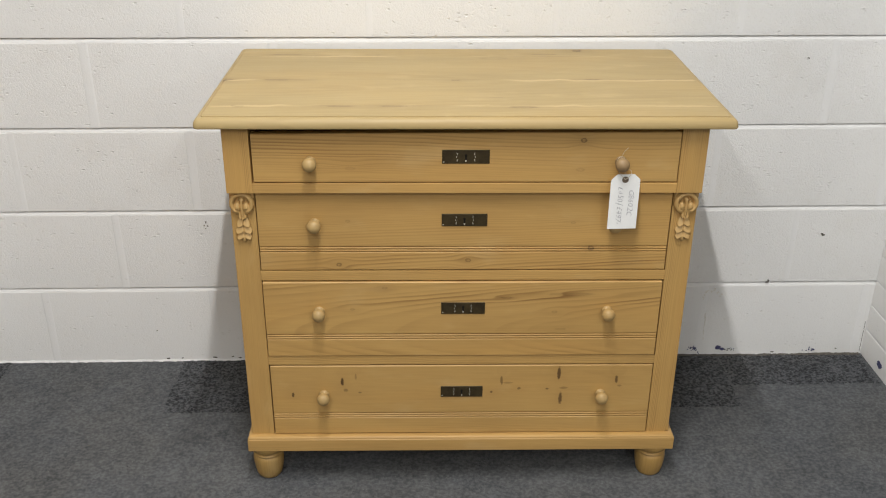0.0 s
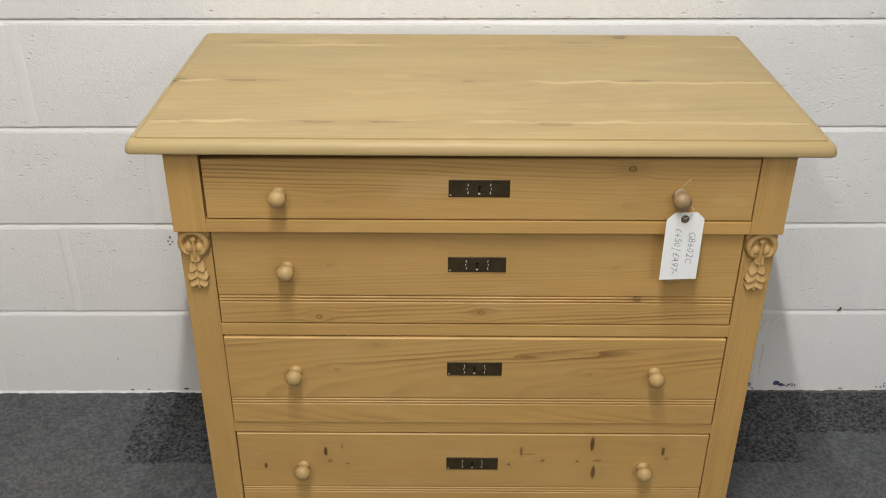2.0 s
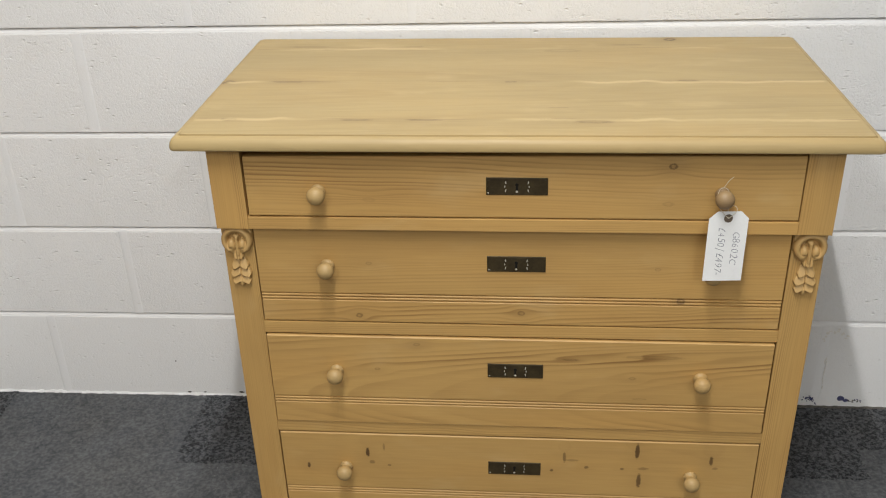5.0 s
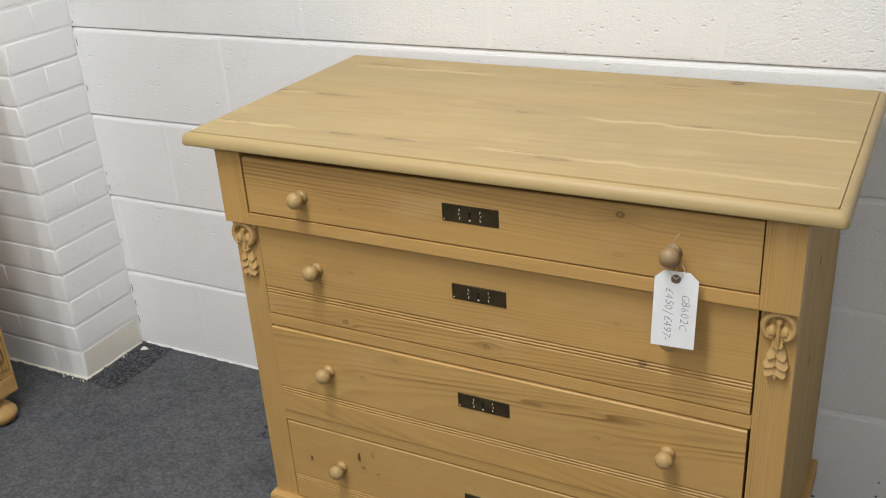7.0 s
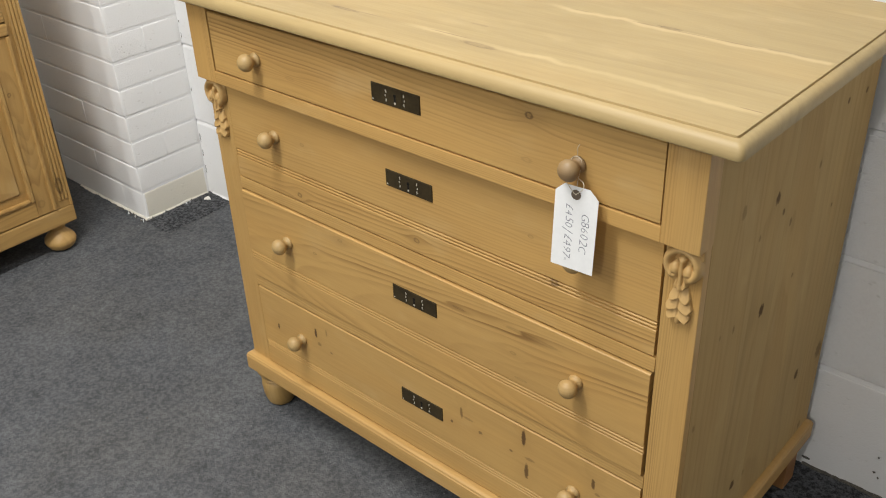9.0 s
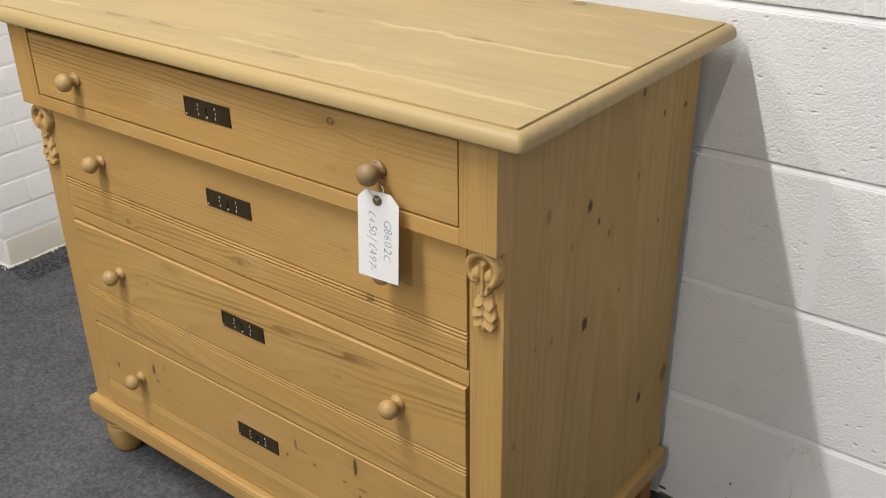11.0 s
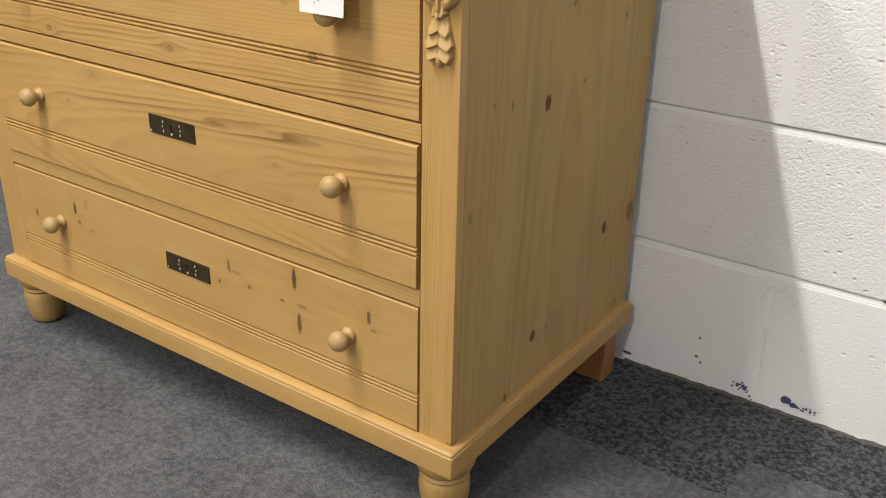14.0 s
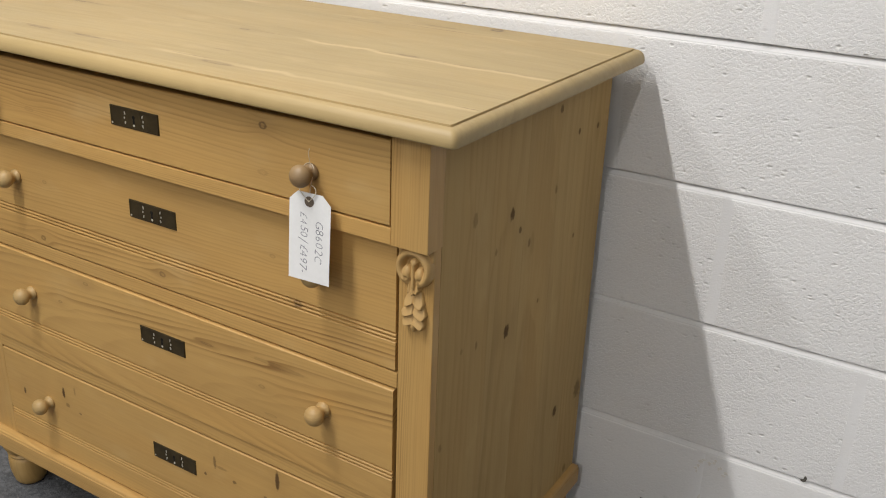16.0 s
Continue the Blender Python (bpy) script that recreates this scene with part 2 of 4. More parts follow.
D4_KNOTS = [(-0.373, 0.235, 0.003, 0.006, 0.7), (-0.263, 0.268, 0.0035, 0.010, 0.8), (-0.256, 0.246, 0.005, 0.004, 0.4), (-0.233, 0.281, 0.002, 0.008, 0.35), (-0.225, 0.24, 0.004, 0.002, 0.45),
            (0.066, 0.24, 0.003, 0.003, 0.6), (0.088, 0.270, 0.003, 0.011, 0.5), (0.101, 0.264, 0.012, 0.0025, 0.3), (0.127, 0.249, 0.004, 0.003, 0.5), (0.19, 0.248, 0.0035, 0.0025, 0.55),
            (0.214, 0.288, 0.004, 0.016, 0.72), (0.22, 0.222, 0.004, 0.015, 0.66), (0.226, 0.25, 0.009, 0.003, 0.35), (0.342, 0.272, 0.003, 0.010, 0.65), (0.35, 0.255, 0.005, 0.0025, 0.35)]
SIDE_KNOTS = [(0.824, -0.201, 0.006, 0.005, 0.7), (0.776, -0.133, 0.005, 0.004, 0.75), (0.77, -0.065, 0.005, 0.004, 0.7), (0.731, -0.431, 0.010, 0.006, 0.35), (0.708, -0.331, 0.009, 0.006, 0.85),
              (0.677, -0.305, 0.005, 0.004, 0.7), (0.648, -0.274, 0.007, 0.004, 0.5), (0.667, -0.371, 0.005, 0.003, 0.4), (0.608, -0.121, 0.004, 0.003, 0.6), (0.705, -0.198, 0.007, 0.004, 0.45),
              (0.541, -0.231, 0.004, 0.003, 0.5), (0.531, -0.327, 0.011, 0.007, 0.9), (0.547, -0.412, 0.006, 0.003, 0.45), (0.555, -0.451, 0.004, 0.003, 0.3), (0.295, -0.130, 0.010, 0.007, 0.85),
              (0.295, -0.042, 0.016, 0.012, 0.55), (0.201, -0.329, 0.009, 0.007, 0.85), (0.432, -0.495, 0.006, 0.004, 0.35), (0.142, -0.064, 0.008, 0.006, 0.45), (0.133, -0.395, 0.010, 0.004, 0.6), (0.20, -0.292, 0.006, 0.004, 0.3)]
TOP_KNOTS = [(-0.499, -0.304, 0.012, 0.008, 0.65), (0.281, -0.05, 0.011, 0.009, 0.7), (-0.395, -0.304, 0.026, 0.003, 0.6), (-0.014, -0.305, 0.010, 0.003, 0.5), (0.279, -0.298, 0.018, 0.003, 0.5), (0.44, -0.300, 0.03, 0.0035, 0.35), (-0.40, -0.09, 0.035, 0.003, 0.4), (-0.2, -0.092, 0.02, 0.003, 0.3), (0.20, -0.085, 0.03, 0.003, 0.35),
             (-0.446, -0.489, 0.014, 0.005, 0.5), (-0.246, -0.491, 0.024, 0.0035, 0.5), (-0.142, -0.490, 0.028, 0.0035, 0.55), (0.114, -0.497, 0.028, 0.006, 0.40), (0.078, -0.122, 0.035, 0.010, 0.16), (0.063, -0.433, 0.016, 0.002, 0.3)]

TOP_WOOD = pine("pine_top", "x", "y", [(a, b, c, d, min(e * 1.3, 0.85)) for a, b, c, d, e in TOP_KNOTS], joints=(-0.485, -0.302, -0.105), rings=150.0, pith=-0.3, deep=0.09, figure=0.4, lines=0.55, plain=0.14, pale=(0.446, 0.329, 0.151), streak=(0.250, 0.168, 0.066))
D1_WOOD = pine("pine_drawer_a", "x", "z", D1_KNOTS, rings=230.0, pith=0.95, deep=0.03, slope=0.015, figure=0.18, bands=((0.822, 0.028, 0.60), (0.748, 0.006, 0.15)))
D2_WOOD = pine("pine_drawer_b", "x", "z", D2_KNOTS, rings=250.0, pith=0.47, deep=0.02, slope=0.03, figure=0.13, bands=((0.562, 0.022, 0.80), (0.634, 0.025, 0.08)))
D3_WOOD = pine("pine_drawer_c", "x", "z", D3_KNOTS, rings=190.0, pith=0.40, deep=0.02, slope=0.05, figure=0.35, bands=((0.484, 0.024, 0.95), (0.345, 0.012, 0.25)))
D4_WOOD = pine("pine_drawer_d", "x", "z", [(a, b, c, e, min(f * 1.25, 0.95)) for a, b, c, e, f in D4_KNOTS], solid=True, rings=190.0, pith=0.30, figure=0.35, lines=0.5, bands=((0.15, 0.02, 0.25),))
RAIL_WOOD = pine("pine_rail", "x", "z", rings=300.0, pith=0.4, figure=0.6, plain=0.22)
POST_WOOD = pine("pine_post", "z", "x", [(0.128, 0.468, 0.006, 0.004, 0.7)], rings=330.0, pith=0.30, figure=0.35, plain=0.11, bands=((0.430, 0.006, 0.5), (0.462, 0.006, 0.3), (-0.430, 0.006, 0.5)))
SIDE_WOOD = pine("pine_side", "z", "y", SIDE_KNOTS, solid=True, rings=100.0, pith=-0.26, deep=0.06, slope=0.02, figure=0.22, lines=0.62, plain=0.24, rough=0.75, pale=(0.492, 0.338, 0.146), streak=(0.25, 0.148, 0.054))
CARVED_WOOD = pine("pine_carved", "z", "x", rings=60.0, lines=0.4, pale=(0.53, 0.335, 0.126))
KNOB_WOOD = pine("pine_knob", "x", "z", rings=260.0, lines=0.8, pale=(0.455, 0.308, 0.128))
GREY_KNOB_WOOD = pine("pine_knob_worn", "x", "z", rings=260.0, pale=(0.30, 0.195, 0.095), streak=(0.20, 0.12, 0.055))
FOOT_WOOD = pine("pine_foot", "z", "x", rings=150.0, plain=0.25, pale=(0.44, 0.275, 0.088), streak=(0.25, 0.13, 0.038))
LEG_WOOD = pine("pine_back_leg", "z", "x", rings=110.0, pale=(0.36, 0.17, 0.06), streak=(0.24, 0.09, 0.03))
# Pine inside the chest, with the shade of the gaps put into its colour.
SHADED_INNER_WOOD = pine("pine_inner_shaded", "x", "z", pale=(0.060, 0.034, 0.015), streak=(0.035, 0.020, 0.009), rough=0.8)
CUPBOARD_WOOD = pine("pine_cupboard", "z", "y", [(0.190, -0.428, 0.024, 0.010, 0.8), (0.160, -0.485, 0.012, 0.010, 0.35), (0.46, -0.487, 0.006, 0.005, 0.7), (0.335, -0.485, 0.06, 0.007, 0.25)], pale=(0.52, 0.318, 0.108), streak=(0.25, 0.125, 0.035), rings=120.0, pith=-0.6, plain=0.28, figure=1.2)
CUPBOARD_RAIL_WOOD = pine("pine_cupboard_rail", "y", "z", pale=(0.51, 0.31, 0.104), streak=(0.24, 0.12, 0.034), rings=150.0, plain=0.28)
BLOCK_PAINT = wall_paint("painted_block")
OPEN_BLOCK_PAINT = wall_paint("painted_open_block", grainy=0.52)
SMOOTH_BLOCK_PAINT = wall_paint("painted_block_smooth", relief=0.32)
MORTAR_PAINT = wall_paint("painted_mortar", (0.82, 0.82, 0.82), 0.14)
BRICK_PAINT = wall_paint("painted_brick", (0.87, 0.866, 0.855), 0.26, 0.08)
STAINED_BRICK_PAINT = wall_paint("stained_painted_brick", (0.76, 0.725, 0.63), 0.2)
PLASTER = wall_paint("painted_plaster", (0.76, 0.75, 0.73), 0.25)
GREY_PLASTER = wall_paint("grey_plaster", (0.62, 0.61, 0.59), 0.25)
CARPET = carpet("carpet")
COARSE_CARPET = carpet("coarse_carpet", (0.022, 0.023, 0.025), (0.215, 0.218, 0.224), 1.15, 1.6, 0.3, 1.5)
BRONZE = speckled("dark_bronze", (0.050, 0.036, 0.017), (0.080, 0.058, 0.027), 45.0, 0.46, 0.5, depth=0.00015)
BRASS_WEAR = speckled("worn_metal", (0.60, 0.56, 0.46), (0.74, 0.70, 0.60), 400.0, 0.35, 0.25)
BLACK_HOLE = speckled("keyhole_dark", (0.006, 0.005, 0.004), (0.012, 0.010, 0.008), 200.0, 0.9)
CARD = speckled("white_card", (0.84, 0.84, 0.83), (0.80, 0.80, 0.79), 40.0, 0.75, depth=0.0002)
GROMMET = speckled("brown_card_ring", (0.115, 0.085, 0.060), (0.16, 0.12, 0.085), 300.0, 0.7)
INK = speckled("grey_ink", (0.12, 0.12, 0.15), (0.24, 0.24, 0.28), 900.0, 0.7)
STRING = speckled("string", (0.62, 0.55, 0.42), (0.72, 0.66, 0.54), 700.0, 0.85)
BLUE_PAINT = speckled("blue_paint", (0.045, 0.050, 0.13), (0.10, 0.10, 0.19), 120.0, 0.6)
DARK_SCUFF = speckled("dark_scuff", (0.06, 0.055, 0.05), (0.16, 0.145, 0.12), 200.0, 0.8)
STAIN = speckled("stained_paint", (0.72, 0.69, 0.64), (0.79, 0.77, 0.73), 60.0, 0.65)
FITTING = speckled("white_enamel", (0.78, 0.78, 0.77), (0.74, 0.74, 0.73), 30.0, 0.4)


# ---- mesh helpers ----
def part(name, bm, material, parent=None, label="", smooth=None):
    """Links a bmesh as one mesh object under a thing or a part."""
    bmesh.ops.recalc_face_normals(bm, faces=bm.faces[:])
    data = bpy.data.meshes.new(name)
    if smooth is not None:
        for f in bm.faces:
            f.smooth = True
        for e in bm.edges:
            if len(e.link_faces) == 2 and e.calc_face_angle(0.0) > radians(smooth):
                e.smooth = False
    bm.to_mesh(data)
    bm.free()
    for m in material if isinstance(material, (list, tuple)) else [material]:
        data.materials.append(m)
    ob = new(name, data)
    ob.parent = parent
    return tagged(ob, label)


def thing(name, m, label, category, group="", kind=""):
    ob = new(name)
    ob.matrix_world = m
    ob.empty_display_size = 0.1
    return tagged(ob, label, category, group, kind)


def box(bm, x0, x1, y0, y1, z0, z1, bevel=0.0, segments=2, mat=0):
    made = bmesh.ops.create_cube(bm, size=1.0, matrix=Matrix.Translation(((x0 + x1) / 2, (y0 + y1) / 2, (z0 + z1) / 2)) @ Matrix.Diagonal((x1 - x0, y1 - y0, z1 - z0, 1)))
    faces = {f for v in made["verts"] for f in v.link_faces}
    if bevel:
        edges = {e for v in made["verts"] for e in v.link_edges}
        out = bmesh.ops.bevel(bm, geom=list(edges), offset=bevel, segments=segments, profile=0.6, affect="EDGES")
        faces = {f for v in out["verts"] for f in v.link_faces} | {f for f in faces if f.is_valid}
    for f in faces:
        f.material_index = mat
    return bm


def boxed(*sizes, bevel=0.0, segments=2):
    return box(bmesh.new(), *sizes, bevel=bevel, segments=segments)


def extrude_x(bm, profile, x0, x1, mat=0):
    """A prism along x from a closed outline of (y, z)."""
    a = [bm.verts.new((x0, y, z)) for y, z in profile]
    b = [bm.verts.new((x1, y, z)) for y, z in profile]
    n = len(profile)
    faces = [bm.faces.new((a[i], a[(i + 1) % n], b[(i + 1) % n], b[i])) for i in range(n)]
    faces += [bm.faces.new(a[::-1]), bm.faces.new(b)]
    for f in faces:
        f.material_index = mat
    return bm


def lathe(bm, profile, m=Matrix.Identity(4), steps=28, mat=0):
    """A turned form: profile of (radius, height) about z, placed by m."""
    rings = []
    for r, h in profile:
        if r < 1e-6:
            rings.append([bm.verts.new(m @ Vector((0, 0, h)))])
        else:
            rings.append([bm.verts.new(m @ Vector((r * math.cos(2 * math.pi * k / steps), r * math.sin(2 * math.pi * k / steps), h))) for k in range(steps)])
    made = []
    for a, b in zip(rings, rings[1:]):
        for k in range(steps):
            quad = [a[k % len(a)], a[(k + 1) % len(a)], b[(k + 1) % len(b)], b[k % len(b)]]
            quad = list(dict.fromkeys(quad))
            if len(quad) > 2:
                made.append(bm.faces.new(quad))
    for ring in (rings[0], rings[-1]):
        if len(ring) > 2:
            made.append(bm.faces.new(ring))
    for f in made:
        f.material_index = mat
    return bm


def slab(bm, x0, x1, y0, y1, profile, corner=0.004):
    """A board with a moulded edge all round: profile of (inset, z), from the middle of the top face to the middle of the underside."""
    loops = []
    for d, z in profile:
        r = max(corner - d * 0.3, 0.0008)
        ring = []
        for cx, cy, start in ((x1 - d - r, y1 - d - r, 0), (x0 + d + r, y1 - d - r, 90), (x0 + d + r, y0 + d + r, 180), (x1 - d - r, y0 + d + r, 270)):
            for k in range(5):
                a = radians(start + 22.5 * k)
                ring.append(bm.verts.new((cx + r * math.cos(a), cy + r * math.sin(a), z)))
        loops.append(ring)
    for a, b in zip(loops, loops[1:]):
        for k in range(len(a)):
            bm.faces.new((a[k], a[(k + 1) % len(a)], b[(k + 1) % len(b)], b[k]))
    bm.faces.new(loops[0])
    bm.faces.new(loops[-1][::-1])
    return bm


def wire(name, points, radius, material, parent=None):
    data = bpy.data.curves.new(name, "CURVE")
    data.dimensions, data.bevel_depth, data.bevel_resolution = "3D", radius, 2
    line = data.splines.new("NURBS")
    line.points.add(len(points) - 1)
    for p, q in zip(line.points, points):
        p.co = (*q, 1)
    line.use_endpoint_u, line.order_u = True, 3
    data.materials.append(material)
    ob = new(name, data)
    ob.parent = parent
    return ob


def blob(width, height, depth, seed, jag=0.35, points=14):
    """A flat, ragged chip in the x-z plane, standing out towards -y."""
    rng = random.Random(seed)
    bm = bmesh.new()
    front, back = [], []
    for k in range(points):
        a = 2 * math.pi * k / points
        r = 1 - jag * rng.random()
        front.append(bm.verts.new((width / 2 * r * math.cos(a), -depth, height / 2 * r * math.sin(a))))
        back.append(bm.verts.new((width / 2 * r * math.cos(a) * 1.03, 0.0005, height / 2 * r * math.sin(a) * 1.03)))
    bm.faces.new(front)
    for k in range(points):
        bm.faces.new((front[k], back[k], back[(k + 1) % points], front[(k + 1) % points]))
    return bm


# ---- the room ----
ROOM_X, ROOM_E, ROOM_Y, ROOM_Z = 3.5, 6.5, -5.6, 2.95
tagged(part("floor", boxed(-ROOM_X, ROOM_E, ROOM_Y, 0.02, FLOOR - 0.12, FLOOR), CARPET), "worn blue-grey flecked office carpet floor", "floor", kind="structure")
tagged(part("ceiling", boxed(-ROOM_X, ROOM_E, ROOM_Y, 0.2, ROOM_Z, ROOM_Z + 0.15), PLASTER), "plain white painted ceiling", "ceiling", kind="structure")
tagged(part("wall_south", boxed(-ROOM_X, ROOM_E, ROOM_Y - 0.2, ROOM_Y, FLOOR - 0.1, ROOM_Z), GREY_PLASTER), "plain off-white painted wall", "wall", kind="structure")
tagged(part("wall_west", boxed(-ROOM_X - 0.2, -ROOM_X, ROOM_Y - 0.2, 0.2, FLOOR - 0.1, ROOM_Z), GREY_PLASTER), "plain off-white painted wall", "wall", kind="structure")
tagged(part("wall_east", boxed(ROOM_E, ROOM_E + 0.2, ROOM_Y - 0.2, 0.2, FLOOR - 0.1, ROOM_Z), GREY_PLASTER), "plain off-white painted wall", "wall", kind="structure")

# Unseen light battens under the ceiling; the third only houses the added fill.
for lx, ly, watts in LAMPS:
    batten = thing("ceiling_light", pose(lx, ly, ROOM_Z), "unseen white enamelled fluorescent batten light fixed to the ceiling", "lamp", "ceiling battens")
    part("housing", boxed(-0.045, 0.045, -0.78, 0.78, -0.085, 0.0, bevel=0.006), FITTING, batten)
    for side in (-0.765, 0.765):
        part("end_cap", boxed(-0.02, 0.02, side - 0.015, side + 0.015, -0.112, -0.085, bevel=0.004), FITTING, batten)

# Offcuts of a coarser carpet along the wall.
def offcut(x0, x1, y0, y1, seed, label):
    """A strip of carpet with tufted, uneven cut edges."""
    rng = random.Random(seed)
    bm = bmesh.new()
    edge = []
    for ax, ay, bx, by in ((x0, y0, x1, y0), (x1, y0, x1, y1), (x1, y1, x0, y1), (x0, y1, x0, y0)):
        count = max(4, int(math.hypot(bx - ax, by - ay) / 0.004))
        nx, ny = (by - ay), -(bx - ax)
        long = math.hypot(nx, ny)
        stray = 0.0
        for k in range(count):
            stray = 0.5 * stray + rng.uniform(-0.0035, 0.0035)
            edge.append((ax + (bx - ax) * k / count + nx / long * stray, min(ay + (by - ay) * k / count + ny / long * stray, -0.001)))
    high = [bm.verts.new((x, y, FLOOR + 0.0016)) for x, y in edge]
    low = [bm.verts.new((x * 1.0004, y - 0.0006, FLOOR - 0.002)) for x, y in edge]
    bm.faces.new(high)
    for k in range(len(edge)):
        bm.faces.new((high[k], low[k], low[(k + 1) % len(edge)], high[(k + 1) % len(edge)]))
    return tagged(part("carpet_offcut", bm, COARSE_CARPET), label, "carpet")


offcut(-0.757, 0.740, -0.250, -0.004, 1, "dark coarse-looped carpet strip along the block wall")
offcut(0.747, 1.145, -0.150, -0.004, 2, "dark coarse-looped carpet strip along the block wall")
offcut(-1.342, -1.236, -0.225, -0.004, 3, "dark coarse-looped carpet strip beside the brick pier")
for fx, fy in ((-0.905, -0.384), (-0.98, -0.60), (-0.62, -0.71)):
    bm = bmesh.new()
    bmesh.ops.create_icosphere(bm, subdivisions=1, radius=0.0026, matrix=pose(fx, fy, FLOOR + 0.0015) @ Matrix.Diagonal((1.2, 0.8, 0.5, 1)))
    tagged(part("fluff", bm, DARK_SCUFF), "tiny bit of fluff on the carpet", "fluff")

# ---- the chest of drawers ----
chest = thing("chest_of_drawers", pose(-0.002, 0, FLOOR, 0, 0.25, -0.3), "stripped pine chest of four drawers with turned knobs and carved corners", "chest of drawers")
Z = -FLOOR  # heights below are in the room, so lift them to the chest's own base
FRIEZE, FRONT = -0.541, -0.523

top_edge = [(0.0150, 0.880), (0.0145, 0.8770), (0.0132, 0.8770), (0.0126, 0.8783), (0.0092, 0.8778), (0.0060, 0.8763), (0.0033, 0.8738), (0.0014, 0.8702), (0.0004, 0.8660), (0.0, 0.8620), (0.0005, 0.8592), (0.0022, 0.8576), (0.010, 0.8572), (0.03, 0.8572)]
part("top", slab(bmesh.new(), -0.519, 0.519, -0.568, -0.020, [(d, z + Z) for d, z in top_edge], 0.008), TOP_WOOD, chest, "wide pine top with a rounded moulded edge", smooth=28)

for s in (-1, 1):
    x0, x1 = sorted((s * 0.4205, s * 0.4722))
    part("upper_post", boxed(x0, x1, FRIEZE, -0.5085, 0.7165 + Z, 0.857 + Z, bevel=0.0010), POST_WOOD, chest)
    x0, x1 = sorted((s * 0.4215, s * 0.4715))
    part("lower_post", boxed(x0, x1, FRONT, -0.5085, 0.115 + Z, 0.7165 + Z, bevel=0.0014), POST_WOOD, chest)
    for y0, y1 in ((-0.5083, -0.385), (-0.38495, -0.293), (-0.29295, -0.197), (-0.19695, -0.105), (-0.10495, -0.026)):
        x0, x1 = sorted((s * 0.452, s * 0.4715))
        part("side_board", boxed(x0, x1, y0, y1, 0.100 + Z, 0.857 + Z, bevel=0.0002, segments=1), SIDE_WOOD, chest)
# Inner boards are coloured near black to stand in for shade.
part("back_panel", boxed(-0.452, 0.452, -0.036, -0.027, 0.10 + Z, 0.857 + Z), SHADED_INNER_WOOD, chest)
part("bottom_board", boxed(-0.452, 0.452, -0.50, -0.036, 0.104 + Z, 0.116 + Z), SHADED_INNER_WOOD, chest)
part("top_rail", boxed(-0.4205, 0.4205, -0.490, -0.44, 0.842 + Z, 0.857 + Z), SHADED_INNER_WOOD, chest)
part("frieze_rail", boxed(-0.4205, 0.4205, FRIEZE, -0.46, 0.7165 + Z, 0.7380 + Z, bevel=0.0012), RAIL_WOOD, chest)
part("drawer_rail", boxed(-0.4215, 0.4215, FRONT - 0.001, -0.46, 0.5135 + Z, 0.5360 + Z, bevel=0.0012), RAIL_WOOD, chest)
part("drawer_rail", boxed(-0.4215, 0.4215, FRONT - 0.001, -0.46, 0.3065 + Z, 0.3290 + Z, bevel=0.0012), RAIL_WOOD, chest)
base_edge = [(0.0125, 0.1232), (0.0070, 0.1230), (0.0042, 0.1222), (0.0022, 0.1206), (0.0014, 0.1186), (0.0016, 0.1172), (0.0003, 0.1160), (0.0, 0.1140), (0.0, 0.0868), (0.0008, 0.0858), (0.01, 0.0856), (0.03, 0.0856)]
part("base_moulding", slab(bmesh.new(), -0.4810, 0.4840, -0.5390, -0.020, [(d, z + Z) for d, z in base_edge], 0.003), RAIL_WOOD, chest, smooth=28)

foot_turning = [(0.0400, 0.0860), (0.0415, 0.0825), (0.0408, 0.0780), (0.0375, 0.0715), (0.0336, 0.0668), (0.0304, 0.0652), (0.0330, 0.0634), (0.0345, 0.0612), (0.0332, 0.0590), (0.0300, 0.0574), (0.0328, 0.0552), (0.0346, 0.0500), (0.0348, 0.0420), (0.0334, 0.0280), (0.0306, 0.0140), (0.0280, 0.0055), (0.0250, 0.0012), (0.0210, 0.0), (0.0, 0.0)]
for s in (-1, 1):
    part("front_foot", lathe(bmesh.new(), [(r, z * (0.0860 + Z) / 0.0860) for r, z in foot_turning], pose(s * 0.4440, -0.4950, 0)), FOOT_WOOD, chest, "turned pine foot", smooth=40)
    x0, x1 = sorted((s * 0.425, s * 0.474))
    part("back_leg", boxed(x0, x1, -0.088, -0.044, 0.0, 0.0856 + Z, bevel=0.002), LEG_WOOD, chest, "square reddish back leg")


def knob(parent, x, face, z, wood):
    turning = [(0.0, 0.0), (0.0108, 0.0), (0.0116, 0.0016), (0.0112, 0.0036), (0.0094, 0.0050), (0.0080, 0.0066), (0.0077, 0.0084), (0.0086, 0.0102)]
    turning += [(0.0141 * math.sin(radians(a)), 0.0212 - 0.0122 * math.cos(radians(a))) for a in range(38, 180, 13)] + [(0.0, 0.0336)]
    tilt = random.Random(round(x * 1000 + z * 777)).uniform(-2, 2)
    bm = lathe(bmesh.new(), turning, Matrix.Translation((x, face, z - 0.0012)) @ pose(0, 0, 0, 90 + tilt, 0, 0), 24)
    return part("knob", bm, wood, parent, "turned round wooden knob", smooth=50)


